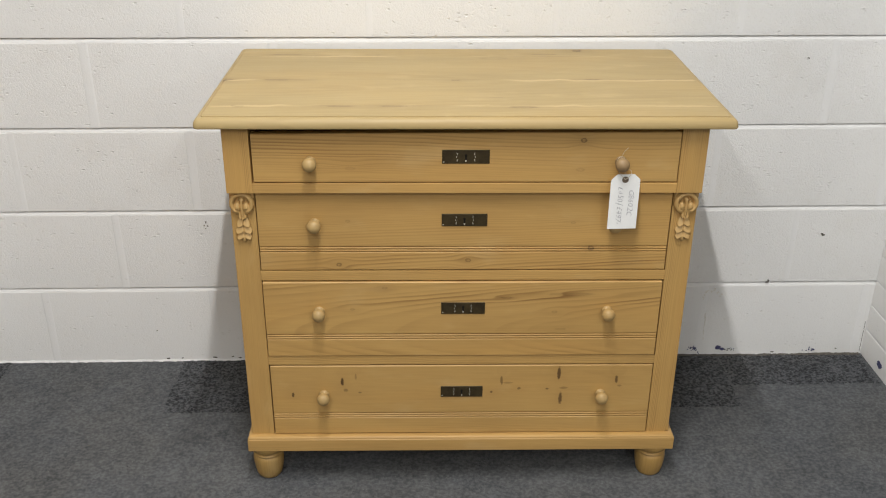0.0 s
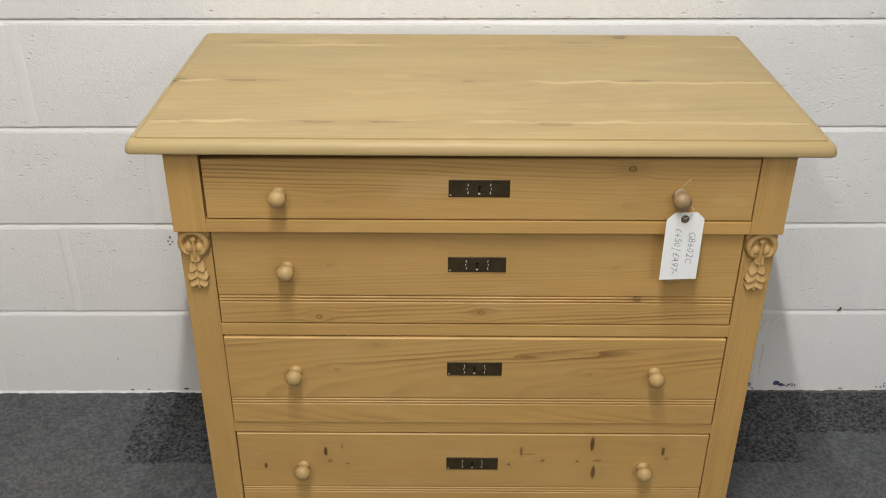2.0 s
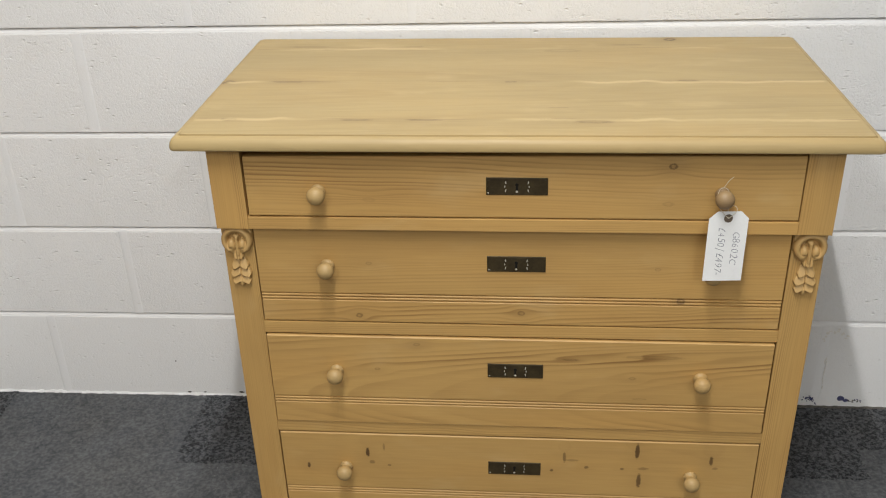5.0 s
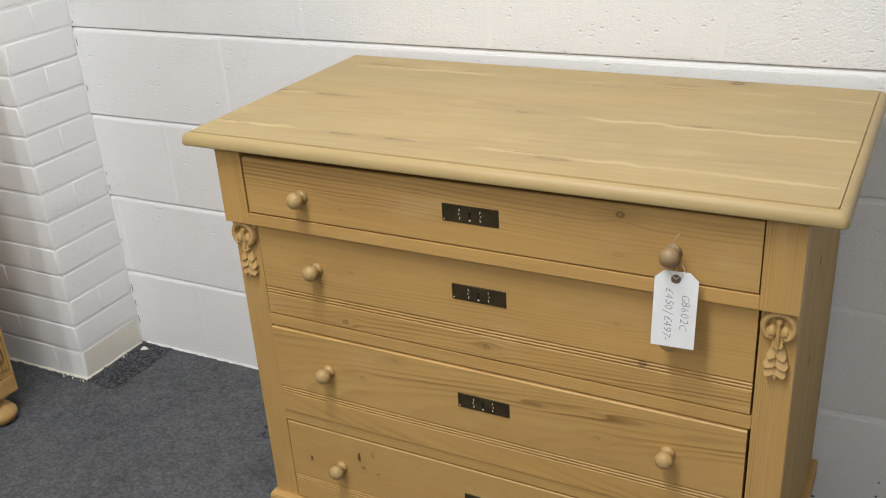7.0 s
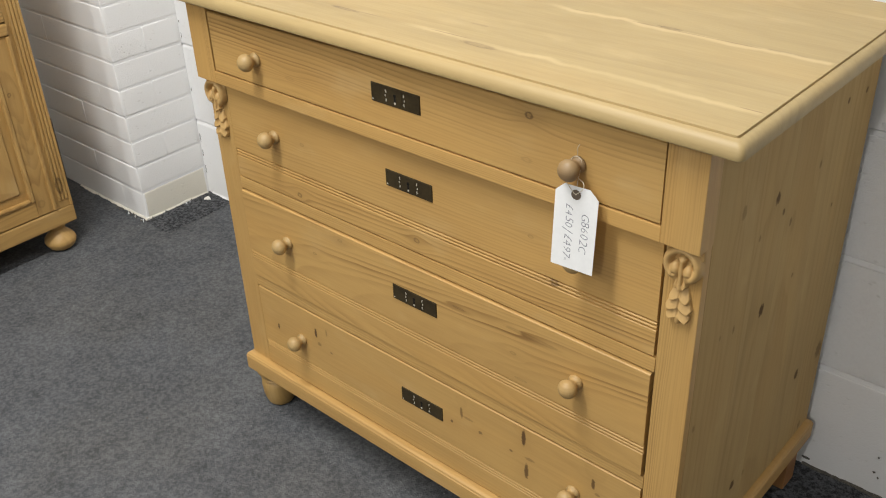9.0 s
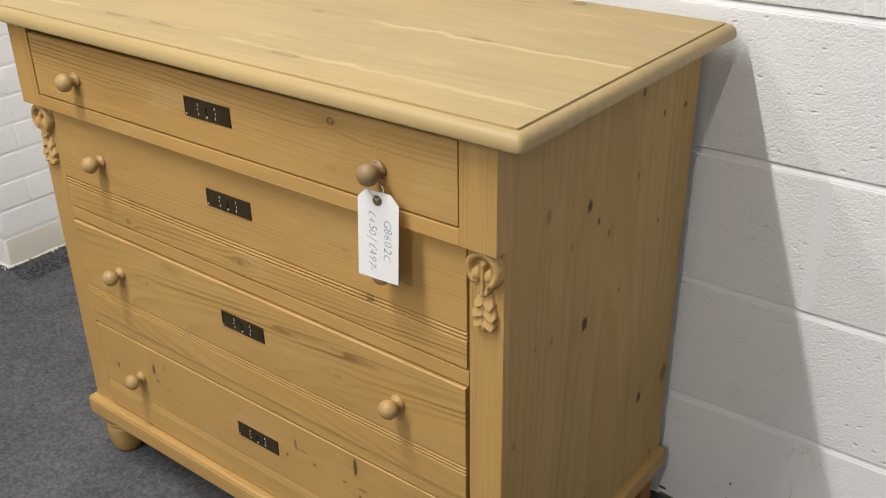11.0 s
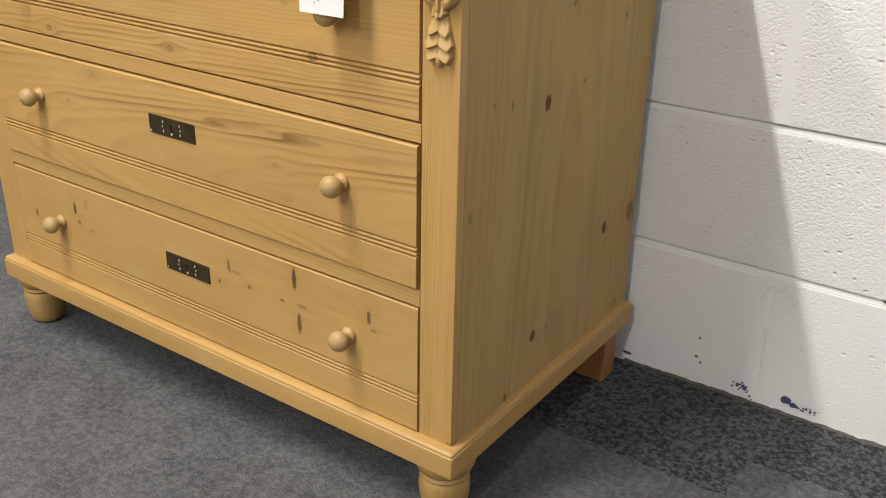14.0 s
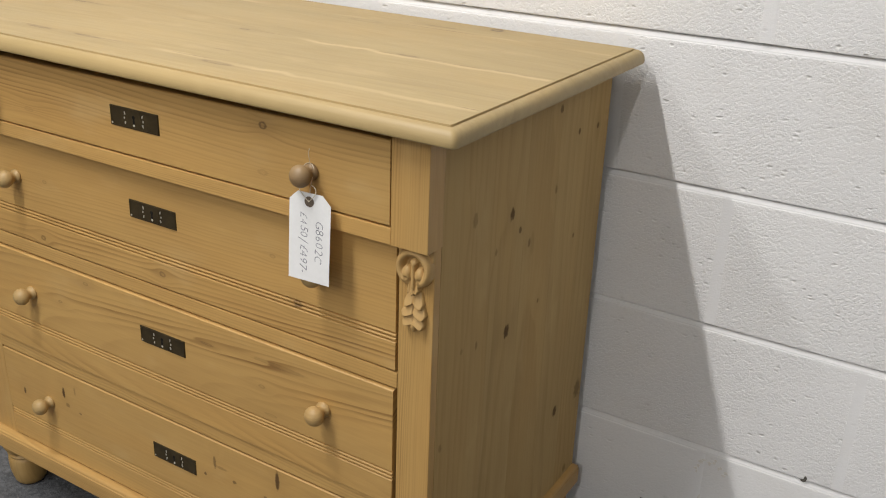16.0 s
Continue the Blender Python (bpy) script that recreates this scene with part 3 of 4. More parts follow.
def lock_plate(parent, x, face, z, height):
    """A dark metal plate with a raised rim, a keyhole and small worn marks."""
    bm = bmesh.new()
    w = 0.0465
    h = height / 2
    box(bm, x - w, x + w, face - 0.0012, face + 0.0005, z - h, z + h, bevel=0.0004, segments=1)
    for x0, x1, z0, z1 in ((x - w + 0.0008, x + w - 0.0008, z + h - 0.0022, z + h - 0.0010), (x - w + 0.0008, x + w - 0.0008, z - h + 0.0010, z - h + 0.0022), (x - w + 0.0008, x - w + 0.0020, z - h + 0.001, z + h - 0.001), (x + w - 0.0020, x + w - 0.0008, z - h + 0.001, z + h - 0.001)):
        box(bm, x0, x1, face - 0.0017, face - 0.0011, z0, z1)
    box(bm, x - 0.0135, x + 0.0135, face - 0.0018, face - 0.0010, z - h + 0.002, z + h - 0.002, bevel=0.0003, segments=1)
    lathe(bm, [(0.0026, 0.0), (0.0026, 0.0003)], Matrix.Translation((x, face - 0.0018, z + 0.0030)) @ pose(0, 0, 0, 90), 14, 1)
    box(bm, x - 0.0016, x + 0.0016, face - 0.0021, face - 0.0016, z - 0.0062, z + 0.0025, mat=1)
    lathe(bm, [(0.0018, 0.0), (0.0012, 0.0004)], Matrix.Translation((x, face - 0.0020, z - 0.0082)) @ pose(0, 0, 0, 90), 10, 2)
    for s in (-1, 1):
        for k, lift in enumerate((0.0066, 0.0, -0.0066)):
            lean = (1, 0, -1)[k] * s * 14
            m = Matrix.Translation((x + s * (0.0182 - 0.0012 * abs(lift) / 0.0066), face - 0.0016, z + lift)) @ pose(0, 0, 0, 0, lean, 0)
            bmesh.ops.create_cube(bm, size=1.0, matrix=m @ Matrix.Diagonal((0.0013, 0.0008, 0.0040 if k != 1 else 0.0026, 1)))
            for f in bm.faces[-6:]:
                f.material_index = 2
    for sx in (-1, 1):
        for sz in (-1, 1):
            lathe(bm, [(0.0013, 0.0), (0.0009, 0.0005)], Matrix.Translation((x + sx * (w - 0.0032), face - 0.0013, z + sz * (h - 0.0036))) @ pose(0, 0, 0, 90), 8, 2 if (sx, sz) == (-1, -1) else 0)
    return part("lock_plate", bm, [BRONZE, BLACK_HOLE, BRASS_WEAR], parent, "dark bronze lock plate with a keyhole")


def drawer(wood, x0, x1, face, z0, z1, beads, knobs, plate_z, plate_h, label, lean=0.0):
    """A drawer: its front with fine bead lines, the box behind it, its knobs and its lock plate."""
    e = 0.0016
    outline = [(face + 0.02, z0), (face + e, z0), (face, z0 + e)]
    for zc in beads:
        outline += [(face + 0.0003, zc - 0.0021), (face + 0.0012, zc - 0.0014), (face + 0.0042, zc - 0.0005), (face + 0.0042, zc + 0.0006), (face + 0.0012, zc + 0.0013), (face + 0.0002, zc + 0.0020)]
    outline += [(face, z1 - e), (face + e, z1), (face + 0.02, z1)]
    bm = extrude_x(bmesh.new(), outline, x0, x1)
    for vert in bm.verts:
        if vert.co.x > 0 and vert.co.z > z1 - 0.004:
            vert.co.z += lean  # the front is not quite square
    d = part("drawer", bm, wood, chest, label)
    # The box is painted dark so the gaps round the front look shaded.
    part("drawer_box", boxed(x0 + 0.004, x1 - 0.004, face + 0.0203, -0.06, z0 + 0.003, z1 - 0.006), SHADED_INNER_WOOD, d)
    for x, kz, kw in knobs:
        knob(d, x, face, kz, kw)
    lock_plate(d, 0.0, face, plate_z, plate_h)
    return d


def beads(z):
    return [z - 0.0057, z, z + 0.0057]


drawer(D1_WOOD, -0.4165, 0.4185, FRIEZE + 0.0005, 0.7400 + Z, 0.8395 + Z, [], [(-0.304, 0.7848 + Z, KNOB_WOOD), (0.304, 0.7848 + Z, GREY_KNOB_WOOD)], 0.7935 + Z, 0.0285, "pine top drawer with a plain front", 0.0048)
drawer(D2_WOOD, -0.4190, 0.4185, FRONT - 0.0015, 0.5380 + Z, 0.7140 + Z, beads(0.5855 + Z), [(-0.304, 0.6460 + Z, KNOB_WOOD), (0.304, 0.6460 + Z, KNOB_WOOD)], 0.6515 + Z, 0.0275, "pine drawer with three bead lines")
drawer(D3_WOOD, -0.4190, 0.4180, FRONT - 0.0042, 0.3305 + Z, 0.5105 + Z, beads(0.3790 + Z), [(-0.304, 0.4435 + Z, KNOB_WOOD), (0.306, 0.4435 + Z, KNOB_WOOD)], 0.4485 + Z, 0.0275, "pine drawer standing slightly open, with bead lines")
drawer(D4_WOOD, -0.4185, 0.4190, FRONT - 0.0015, 0.1245 + Z, 0.3035 + Z, beads(0.1735 + Z), [(-0.304, 0.2312 + Z, KNOB_WOOD), (0.3085, 0.2312 + Z, KNOB_WOOD)], 0.2360 + Z, 0.0275, "pine bottom drawer with dark nail stains")


def carved_height(x, z):
    """Height of the carving over the post: a scroll with two lobes, a small fan, three pairs of leaves and a bud."""
    h = -1.0
    s = abs(x)
    if z > -0.016 and s < 0.0238:
        h = 0.0035
    r = math.hypot(x / 0.0245, (z + 0.0265) / 0.0262)
    angle = math.degrees(math.atan2(z + 0.0265, x))
    if r < 1.0:
        h = max(h, 0.0018)
        open_below = max(0.0, 1 - abs((angle + 90 + 180) % 360 - 180) / 38)
        if r > 0.56:
            h = max(h, 0.0030 + 0.0090 * math.sqrt(max(0.0, 1 - ((r - 0.79) / 0.225) ** 2)) * (1 - 0.75 * open_below))
        for lobe in (-1, 1):
            e = math.hypot((x - lobe * 0.0086) / 0.0066, (z + 0.0350) / 0.0115)
            if e < 1:
                h = max(h, 0.0050 + 0.0072 * math.sqrt(1 - e * e))
            e = math.hypot((x - lobe * 0.0088) / 0.0032, (z + 0.0395) / 0.0032)
            if e < 1:
                h -= 0.0022 * (1 - e)
        e = math.hypot(x / 0.0052, (z + 0.0185) / 0.0045)
        if e < 1:
            h = max(h, 0.0055 + 0.0042 * math.sqrt(1 - e * e))
    if -0.053 < z < -0.019 and s < 0.0026:
        h = max(h, 0.0085 + 0.002 * math.sqrt(1 - (s / 0.0026) ** 2))
    t = (-0.044 - z) / 0.0180
    if 0 < t < 1 and s < 0.0040 + 0.0072 * t and t < 1 - 0.45 * (s / 0.0112) ** 2 - 0.12 * abs(math.sin(s * 560)):
        h = max(h, 0.0062 + 0.0042 * t + 0.0009 * math.cos(s * 1120))
    for notch, wide, tall in ((-0.0745, 0.0135, 0.0160), (-0.0890, 0.0170, 0.0165), (-0.1020, 0.0152, 0.0165)):
        q = s / wide
        tip = notch - 0.0060 * min(q / 0.72, 1.0)
        if q > 0.80:
            tip += 0.0075 * ((q - 0.80) / 0.20)
        t = (notch + tall - z) / tall
        if 0 < t and z > tip and q < 0.60 + 0.40 * min(t, 1.0) ** 0.8:
            h = max(h, 0.0032 + 0.0056 * min(t, 1.2) - 0.0016 * q * q - 0.0016 * math.exp(-((s / 0.0010) ** 2)))
    e = math.hypot(x / 0.0042, (z + 0.1055) / 0.0085)
    if e < 1:
        h = max(h, 0.0035 + 0.0050 * math.sqrt(1 - e * e))
    return h


def carving():
    bm = bmesh.new()
    nx, nz, step = 86, 196, 0.0006
    verts = {}

    def corner(i, k):
        if (i, k) not in verts:
            x, z = (i - nx / 2) * step, 0.0 - k * step
            near = [carved_height(x + a * 0.0004, z + b * 0.0004) for a, b in ((0, 0), (1, 0), (-1, 0), (0, 1), (0, -1))]
            verts[i, k] = bm.verts.new((x, -max(sum(max(v, 0.0) for v in near) / 5, 0.0), z))
        return verts[i, k]

    for i in range(nx):
        for k in range(nz):
            x, z = (i + 0.5 - nx / 2) * step, -(k + 0.5) * step
            if max(carved_height(x + a * step, z + b * step) for a in (-0.7, 0, 0.7) for b in (-0.7, 0, 0.7)) > 0:
                bm.faces.new((corner(i, k), corner(i + 1, k), corner(i + 1, k + 1), corner(i, k + 1)))
    return bm


carved = part("carved_ornament", carving(), CARVED_WOOD, chest, "carved pine scroll with hanging leaves", smooth=80)
carved.location = (-0.4470, FRONT + 0.0006, 0.7163 + Z)
carved.scale = (1.03, 1.12, 0.98)
other = carved.copy()
scene.collection.objects.link(other)
other.location.x = 0.4470

# ---- the price tag ----
tag = thing("price_tag", pose(0.3125, -0.5575, 0.7610, -2.6, 1.2, 5), "white card price tag hanging by string from a knob", "tag")
bm = bmesh.new()
w, h, c, d = 0.0295, 0.1145, 0.012, 0.0004
outline = [(-w + c, 0), (w - c, 0), (w, -c * 0.95), (w, -h), (-w, -h), (-w, -c * 0.95)]
rows = []
for y in (-d / 2, d / 2):
    rows.append([bm.verts.new((x, y, z)) for x, z in outline])
bm.faces.new(rows[0])
bm.faces.new(rows[1][::-1])
for k in range(6):
    bm.faces.new((rows[0][k], rows[1][k], rows[1][(k + 1) % 6], rows[0][(k + 1) % 6]))
part("card", bm, CARD, tag)
part("eyelet", lathe(bmesh.new(), [(0.0, 0.0), (0.0066, 0.0), (0.0066, 0.0005), (0.0020, 0.0006), (0.0, 0.0004)], Matrix.Translation((-0.001, -d / 2, -0.0110)) @ pose(0, 0, 0, 90)), GROMMET, tag, "brown reinforcing ring")


def handwriting(text, x, z, size, advance, seed):
    """A line of pen writing down the card, each character a little askew."""
    rng = random.Random(seed)
    for k, letter in enumerate(text):
        data = bpy.data.curves.new("writing", "FONT")
        data.body, data.size, data.shear, data.extrude, data.offset = letter, size * rng.uniform(0.92, 1.10) * (1.5 if letter == "/" else 1.0), 0.16, 0.00005, -0.00030
        data.materials.append(INK)
        ob = new("writing", data)
        ob.parent = tag
        drift = rng.uniform(-0.0007, 0.0007) - (0.003 if letter == "/" else 0.0)
        ob.matrix_basis = Matrix.Translation((x + drift, -d / 2 - 0.0001, z - advance * k - (0.0022 if k and text[0] == "G" else 0.0))) @ pose(0, 0, 0, 90, 90 + rng.uniform(-6, 6), 0)


handwriting("G8602C", 0.0085, -0.0325, 0.0155, 0.0084, 3)
handwriting("£450/£497-", -0.0130, -0.0250, 0.0150, 0.0083, 4)
wire("string", [(-0.001, -0.0012, -0.0110), (-0.008, -0.003, -0.004), (-0.017, -0.002, 0.006), (-0.0185, 0.006, 0.018), (-0.017, 0.010, 0.030), (-0.009, 0.011, 0.0345), (-0.001, 0.010, 0.029), (-0.003, 0.008, 0.016), (-0.002, 0.002, 0.002), (-0.001, -0.0010, -0.0112)], 0.00045, STRING, tag)
wire("string", [(-0.001, -0.0012, -0.0105), (0.006, -0.003, -0.004), (0.0105, -0.003, 0.003), (0.008, -0.002, 0.009), (0.002, -0.001, 0.010), (-0.003, 0.003, 0.012)], 0.00045, STRING, tag)
wire("string", [(-0.009, 0.0105, 0.0345), (-0.007, 0.007, 0.041), (-0.006, 0.002, 0.048), (-0.001, -0.002, 0.055)], 0.0005, STRING, tag)

# ---- the pine cupboard beside the pier ----
cupboard = thing("cupboard", pose(0, 0, FLOOR), "honey-coloured pine cupboard with a panelled door and bun feet", "cupboard")
CX, CY0, CY1, CZ1 = -1.372, -1.32, -0.402, 1.32
part("body", boxed(CX - 0.42, CX - 0.022, CY0, CY1, 0.078, CZ1, bevel=0.002), CUPBOARD_WOOD, cupboard)
part("cornice", slab(bmesh.new(), CX - 0.44, CX + 0.03, CY0 - 0.03, CY1 + 0.02, [(0.012, CZ1 + 0.03), (0.004, CZ1 + 0.027), (0.0, CZ1 + 0.018), (0.006, CZ1 + 0.006), (0.02, CZ1)], 0.004), CUPBOARD_WOOD, cupboard, smooth=30)
part("plinth_rail", boxed(CX - 0.022, CX, CY0, CY1, 0.078, 0.126, bevel=0.005), CUPBOARD_RAIL_WOOD, cupboard)
for side in (-1, 1):
    outer = CY1 if side > 0 else CY0
    y0, y1 = sorted((outer, outer - side * 0.046))
    bm = boxed(CX - 0.022, CX - 0.002, y0, y1, 0.1262, CZ1 - 0.001, bevel=0.0015)
    for k in range(3):
        yc = outer - side * (0.0145 + k * 0.0092)
        box(bm, CX - 0.004, CX + 0.0022, yc - 0.0040, yc + 0.0040, 0.146, CZ1 - 0.03, bevel=0.0036)
    yc = outer - side * 0.0055
    box(bm, CX - 0.004, CX + 0.0012, yc - 0.0038, yc + 0.0038, 0.1264, CZ1 - 0.002, bevel=0.0015)
    part("corner_post", bm, CUPBOARD_WOOD, cupboard, "reeded corner post")
door_y0, door_y1 = CY0 + 0.047, CY1 - 0.047
door = part("door", boxed(CX - 0.021, CX - 0.008, door_y0, door_y1, 0.129, 0.598), CUPBOARD_WOOD, cupboard)
for side in (-1, 1):
    outer = door_y1 if side > 0 else door_y0
    y0, y1 = sorted((outer, outer - side * 0.050))
    bm = boxed(CX - 0.0079, CX + 0.0, y0, y1, 0.129, 0.598, bevel=0.0015)
    y0, y1 = sorted((outer, outer - side * 0.0095))
    box(bm, CX - 0.003, CX + 0.0052, y0, y1, 0.129, 0.598, bevel=0.0036)
    part("stile", bm, CUPBOARD_WOOD, door)
for z0, z1 in ((0.129, 0.172), (0.562, 0.598)):
    part("rail", boxed(CX - 0.0079, CX - 0.0002, door_y0 + 0.0505, door_y1 - 0.0505, z0, z1, bevel=0.0015), CUPBOARD_RAIL_WOOD, door)
in_y0, in_y1 = door_y0 + 0.0507, door_y1 - 0.0507
for y0, y1, z0, z1 in ((in_y1 - 0.011, in_y1, 0.1725, 0.5615), (in_y0, in_y0 + 0.011, 0.1725, 0.5615), (in_y0 + 0.0112, in_y1 - 0.0112, 0.1725, 0.1835), (in_y0 + 0.0112, in_y1 - 0.0112, 0.5505, 0.5615)):
    part("panel_moulding", boxed(CX - 0.0078, CX + 0.0045, y0, y1, z0, z1, bevel=0.0045), CUPBOARD_WOOD, door)
part("panel", boxed(CX - 0.0078, CX - 0.0030, in_y0 + 0.030, in_y1 - 0.030, 0.205, 0.530, bevel=0.003), CUPBOARD_WOOD, door)
part("cross_rail", boxed(CX - 0.0215, CX + 0.006, door_y0, door_y1, 0.601, 0.628, bevel=0.004), CUPBOARD_RAIL_WOOD, cupboard)
part("drawer", boxed(CX - 0.0215, CX + 0.001, door_y0, door_y1, 0.632, 0.80, bevel=0.002), CUPBOARD_RAIL_WOOD, cupboard)
part("upper_panel", boxed(CX - 0.0215, CX - 0.004, door_y0, door_y1, 0.803, CZ1 - 0.002, bevel=0.002), CUPBOARD_WOOD, cupboard)
bun = [(0.0, 0.0), (0.020, 0.0), (0.033, 0.008), (0.040, 0.020), (0.0415, 0.026), (0.0395, 0.034), (0.030, 0.046), (0.021, 0.054), (0.019, 0.062), (0.026, 0.072), (0.030, 0.078), (0.0, 0.078)]
for fx in (CX - 0.035, CX - 0.38):
    for fy in (CY1 - 0.045, CY0 + 0.045):
        part("bun_foot", lathe(bmesh.new(), bun, pose(fx, fy, 0)), CUPBOARD_WOOD, cupboard, smooth=40)

# ---- the block wall and the brick piers, piece by piece ----
COURSE, JOINT = 0.225, 0.010
wall = tagged(part("wall_north", boxed(-ROOM_X, ROOM_E, 0.0120, 0.2, FLOOR - 0.1, ROOM_Z), MORTAR_PAINT), "white painted concrete block wall with flush upright joints", "wall", kind="structure")
block_mesh = {}


def piece(name, size, material, parent, at, bevel):
    """A brick or block with rounded front edges; pieces of one size share a mesh."""
    key = (*(round(v, 4) for v in size), material.name)
    if key not in block_mesh:
        bm = bmesh.new()
        lx, ly, lz = key[:3]
        r = bevel
        loops = []
        for inset, depth in ((0.0, 0.0), (0.0, -ly + r * 0.62), (r * 0.4, -ly + r * 0.28), (r * 1.1, -ly + r * 0.07), (r * 2.4, -ly)):
            loops.append([bm.verts.new((x, depth, z)) for x, z in ((inset, inset), (lx - inset, inset), (lx - inset, lz - inset), (inset, lz - inset))])
        for a, b in zip(loops, loops[1:]):
            for k in range(4):
                bm.faces.new((a[k], a[(k + 1) % 4], b[(k + 1) % 4], b[k]))
        bm.faces.new(loops[-1])
        bmesh.ops.recalc_face_normals(bm, faces=bm.faces[:])
        for f in bm.faces:
            f.smooth = True
        data = bpy.data.meshes.new(name)
        bm.to_mesh(data)
        bm.free()
        data.materials.append(material)
        block_mesh[key] = data
    ob = new(name, block_mesh[key])
    ob.parent = parent
    ob.matrix_basis = at
    return ob


PHASE = {0: 0.237, 1: 0.009, 2: 0.2215, 3: 0.013, 4: 0.2365}
PITCH = {0: 0.4475, 1: 0.4475, 2: 0.4457, 3: 0.4565, 4: 0.4475}
rng = random.Random(11)
upright = bmesh.new()
bed = bmesh.new()
for row in range(13):
    z0, z1 = row * COURSE + 0.0015, (row + 1) * COURSE - 0.0100
    if row == 0:
        z0 = FLOOR
    pitch, phase = PITCH.get(row, 0.4475), PHASE.get(row, 0.009 if row % 2 else 0.237)
    for k in range(-8, 16):
        x0 = phase + k * pitch + JOINT / 2
        x1 = x0 + pitch - JOINT
        if x1 < -ROOM_X + 0.05 or x0 > ROOM_E - 0.05:
            continue
        m = Matrix.Translation((x0, 0.0130 + rng.uniform(-0.0005, 0.0005), z0)) @ pose(0, 0, 0, rng.uniform(-0.08, 0.08), 0, 0)
        piece("block", (x1 - x0, 0.0130, z1 - z0), (OPEN_BLOCK_PAINT if x0 > 0.2 else BLOCK_PAINT) if row else SMOOTH_BLOCK_PAINT, wall, m, 0.0016)
        a, b = x1 - 0.0085 - rng.uniform(0, 0.004), x1 + JOINT + 0.0085 + rng.uniform(0, 0.004)
        low, high = z0 + 0.001, z1 - 0.001
        strip = [[upright.verts.new((x, y, z)) for z in (low, high)] for x, y in ((a, 0.003), (a + 0.004, 0.0002), (a + 0.009, -0.0005), (b - 0.009, -0.0005), (b - 0.004, 0.0002), (b, 0.003))]
        for p, q in zip(strip, strip[1:]):
            upright.faces.new((p[0], q[0], q[1], p[1]))
    # A struck bed joint, deepest under the block above it.
    extrude_x(bed, [(0.0119, z1 - 0.002), (0.0012, z1 - 0.002), (0.0018, z1 + 0.0022), (0.0048, z1 + 0.0078), (0.0085, z1 + 0.0100), (0.0119, z1 + 0.0111)], -ROOM_X + 0.01, ROOM_E - 0.01)
part("upright_joint", upright, MORTAR_PAINT, wall, smooth=60)
part("bed_joint", bed, MORTAR_PAINT, wall)
fillet = bmesh.new()
for k in range(250):
    fx = -1.33 + 0.00988 * k
    thick = 0.55 if fx < -0.45 else 0.2
    up, out = thick * rng.uniform(0.006, 0.013), thick * rng.uniform(0.004, 0.010)
    extrude_x(fillet, [(0.004, FLOOR - 0.003), (-out, FLOOR - 0.003), (-out * 0.75, FLOOR + up * 0.35), (-0.0006, FLOOR + up), (0.004, FLOOR + up)], fx, fx + 0.00988)
part("paint_fillet", fillet, MORTAR_PAINT, wall)


def chip(x, z, width, height, material, seed, name="paint_chip", jag=0.45):
    ob = part(name, blob(width, height, 0.0003 + 0.00001 * (seed % 97), seed, jag), material, wall)
    ob.location = (x, -0.0008, z)
    return ob


rng = random.Random(15)
chip(0.744, 0.019, 0.020, 0.015, BLUE_PAINT, 20, jag=0.25)
chip(0.756, 0.014, 0.016, 0.010, BLUE_PAINT, 21)
chip(0.678, 0.016, 0.011, 0.014, BLUE_PAINT, 22, jag=0.6)
for k in range(22):
    chip(0.673 + rng.gauss(0, 0.007), 0.019 + rng.gauss(0, 0.006), rng.uniform(0.002, 0.006), rng.uniform(0.002, 0.006), BLUE_PAINT, 23 + k)
for k in range(18):
    chip(0.760 + abs(rng.gauss(0, 0.020)), 0.009 + abs(rng.gauss(0, 0.004)), rng.uniform(0.002, 0.005), rng.uniform(0.002, 0.004), DARK_SCUFF if k % 3 else BLUE_PAINT, 50 + k)
for k in range(8):
    chip(1.01 + rng.gauss(0, 0.012), 0.006 + abs(rng.gauss(0, 0.003)), rng.uniform(0.003, 0.010), rng.uniform(0.002, 0.005), BLUE_PAINT, 90 + k)
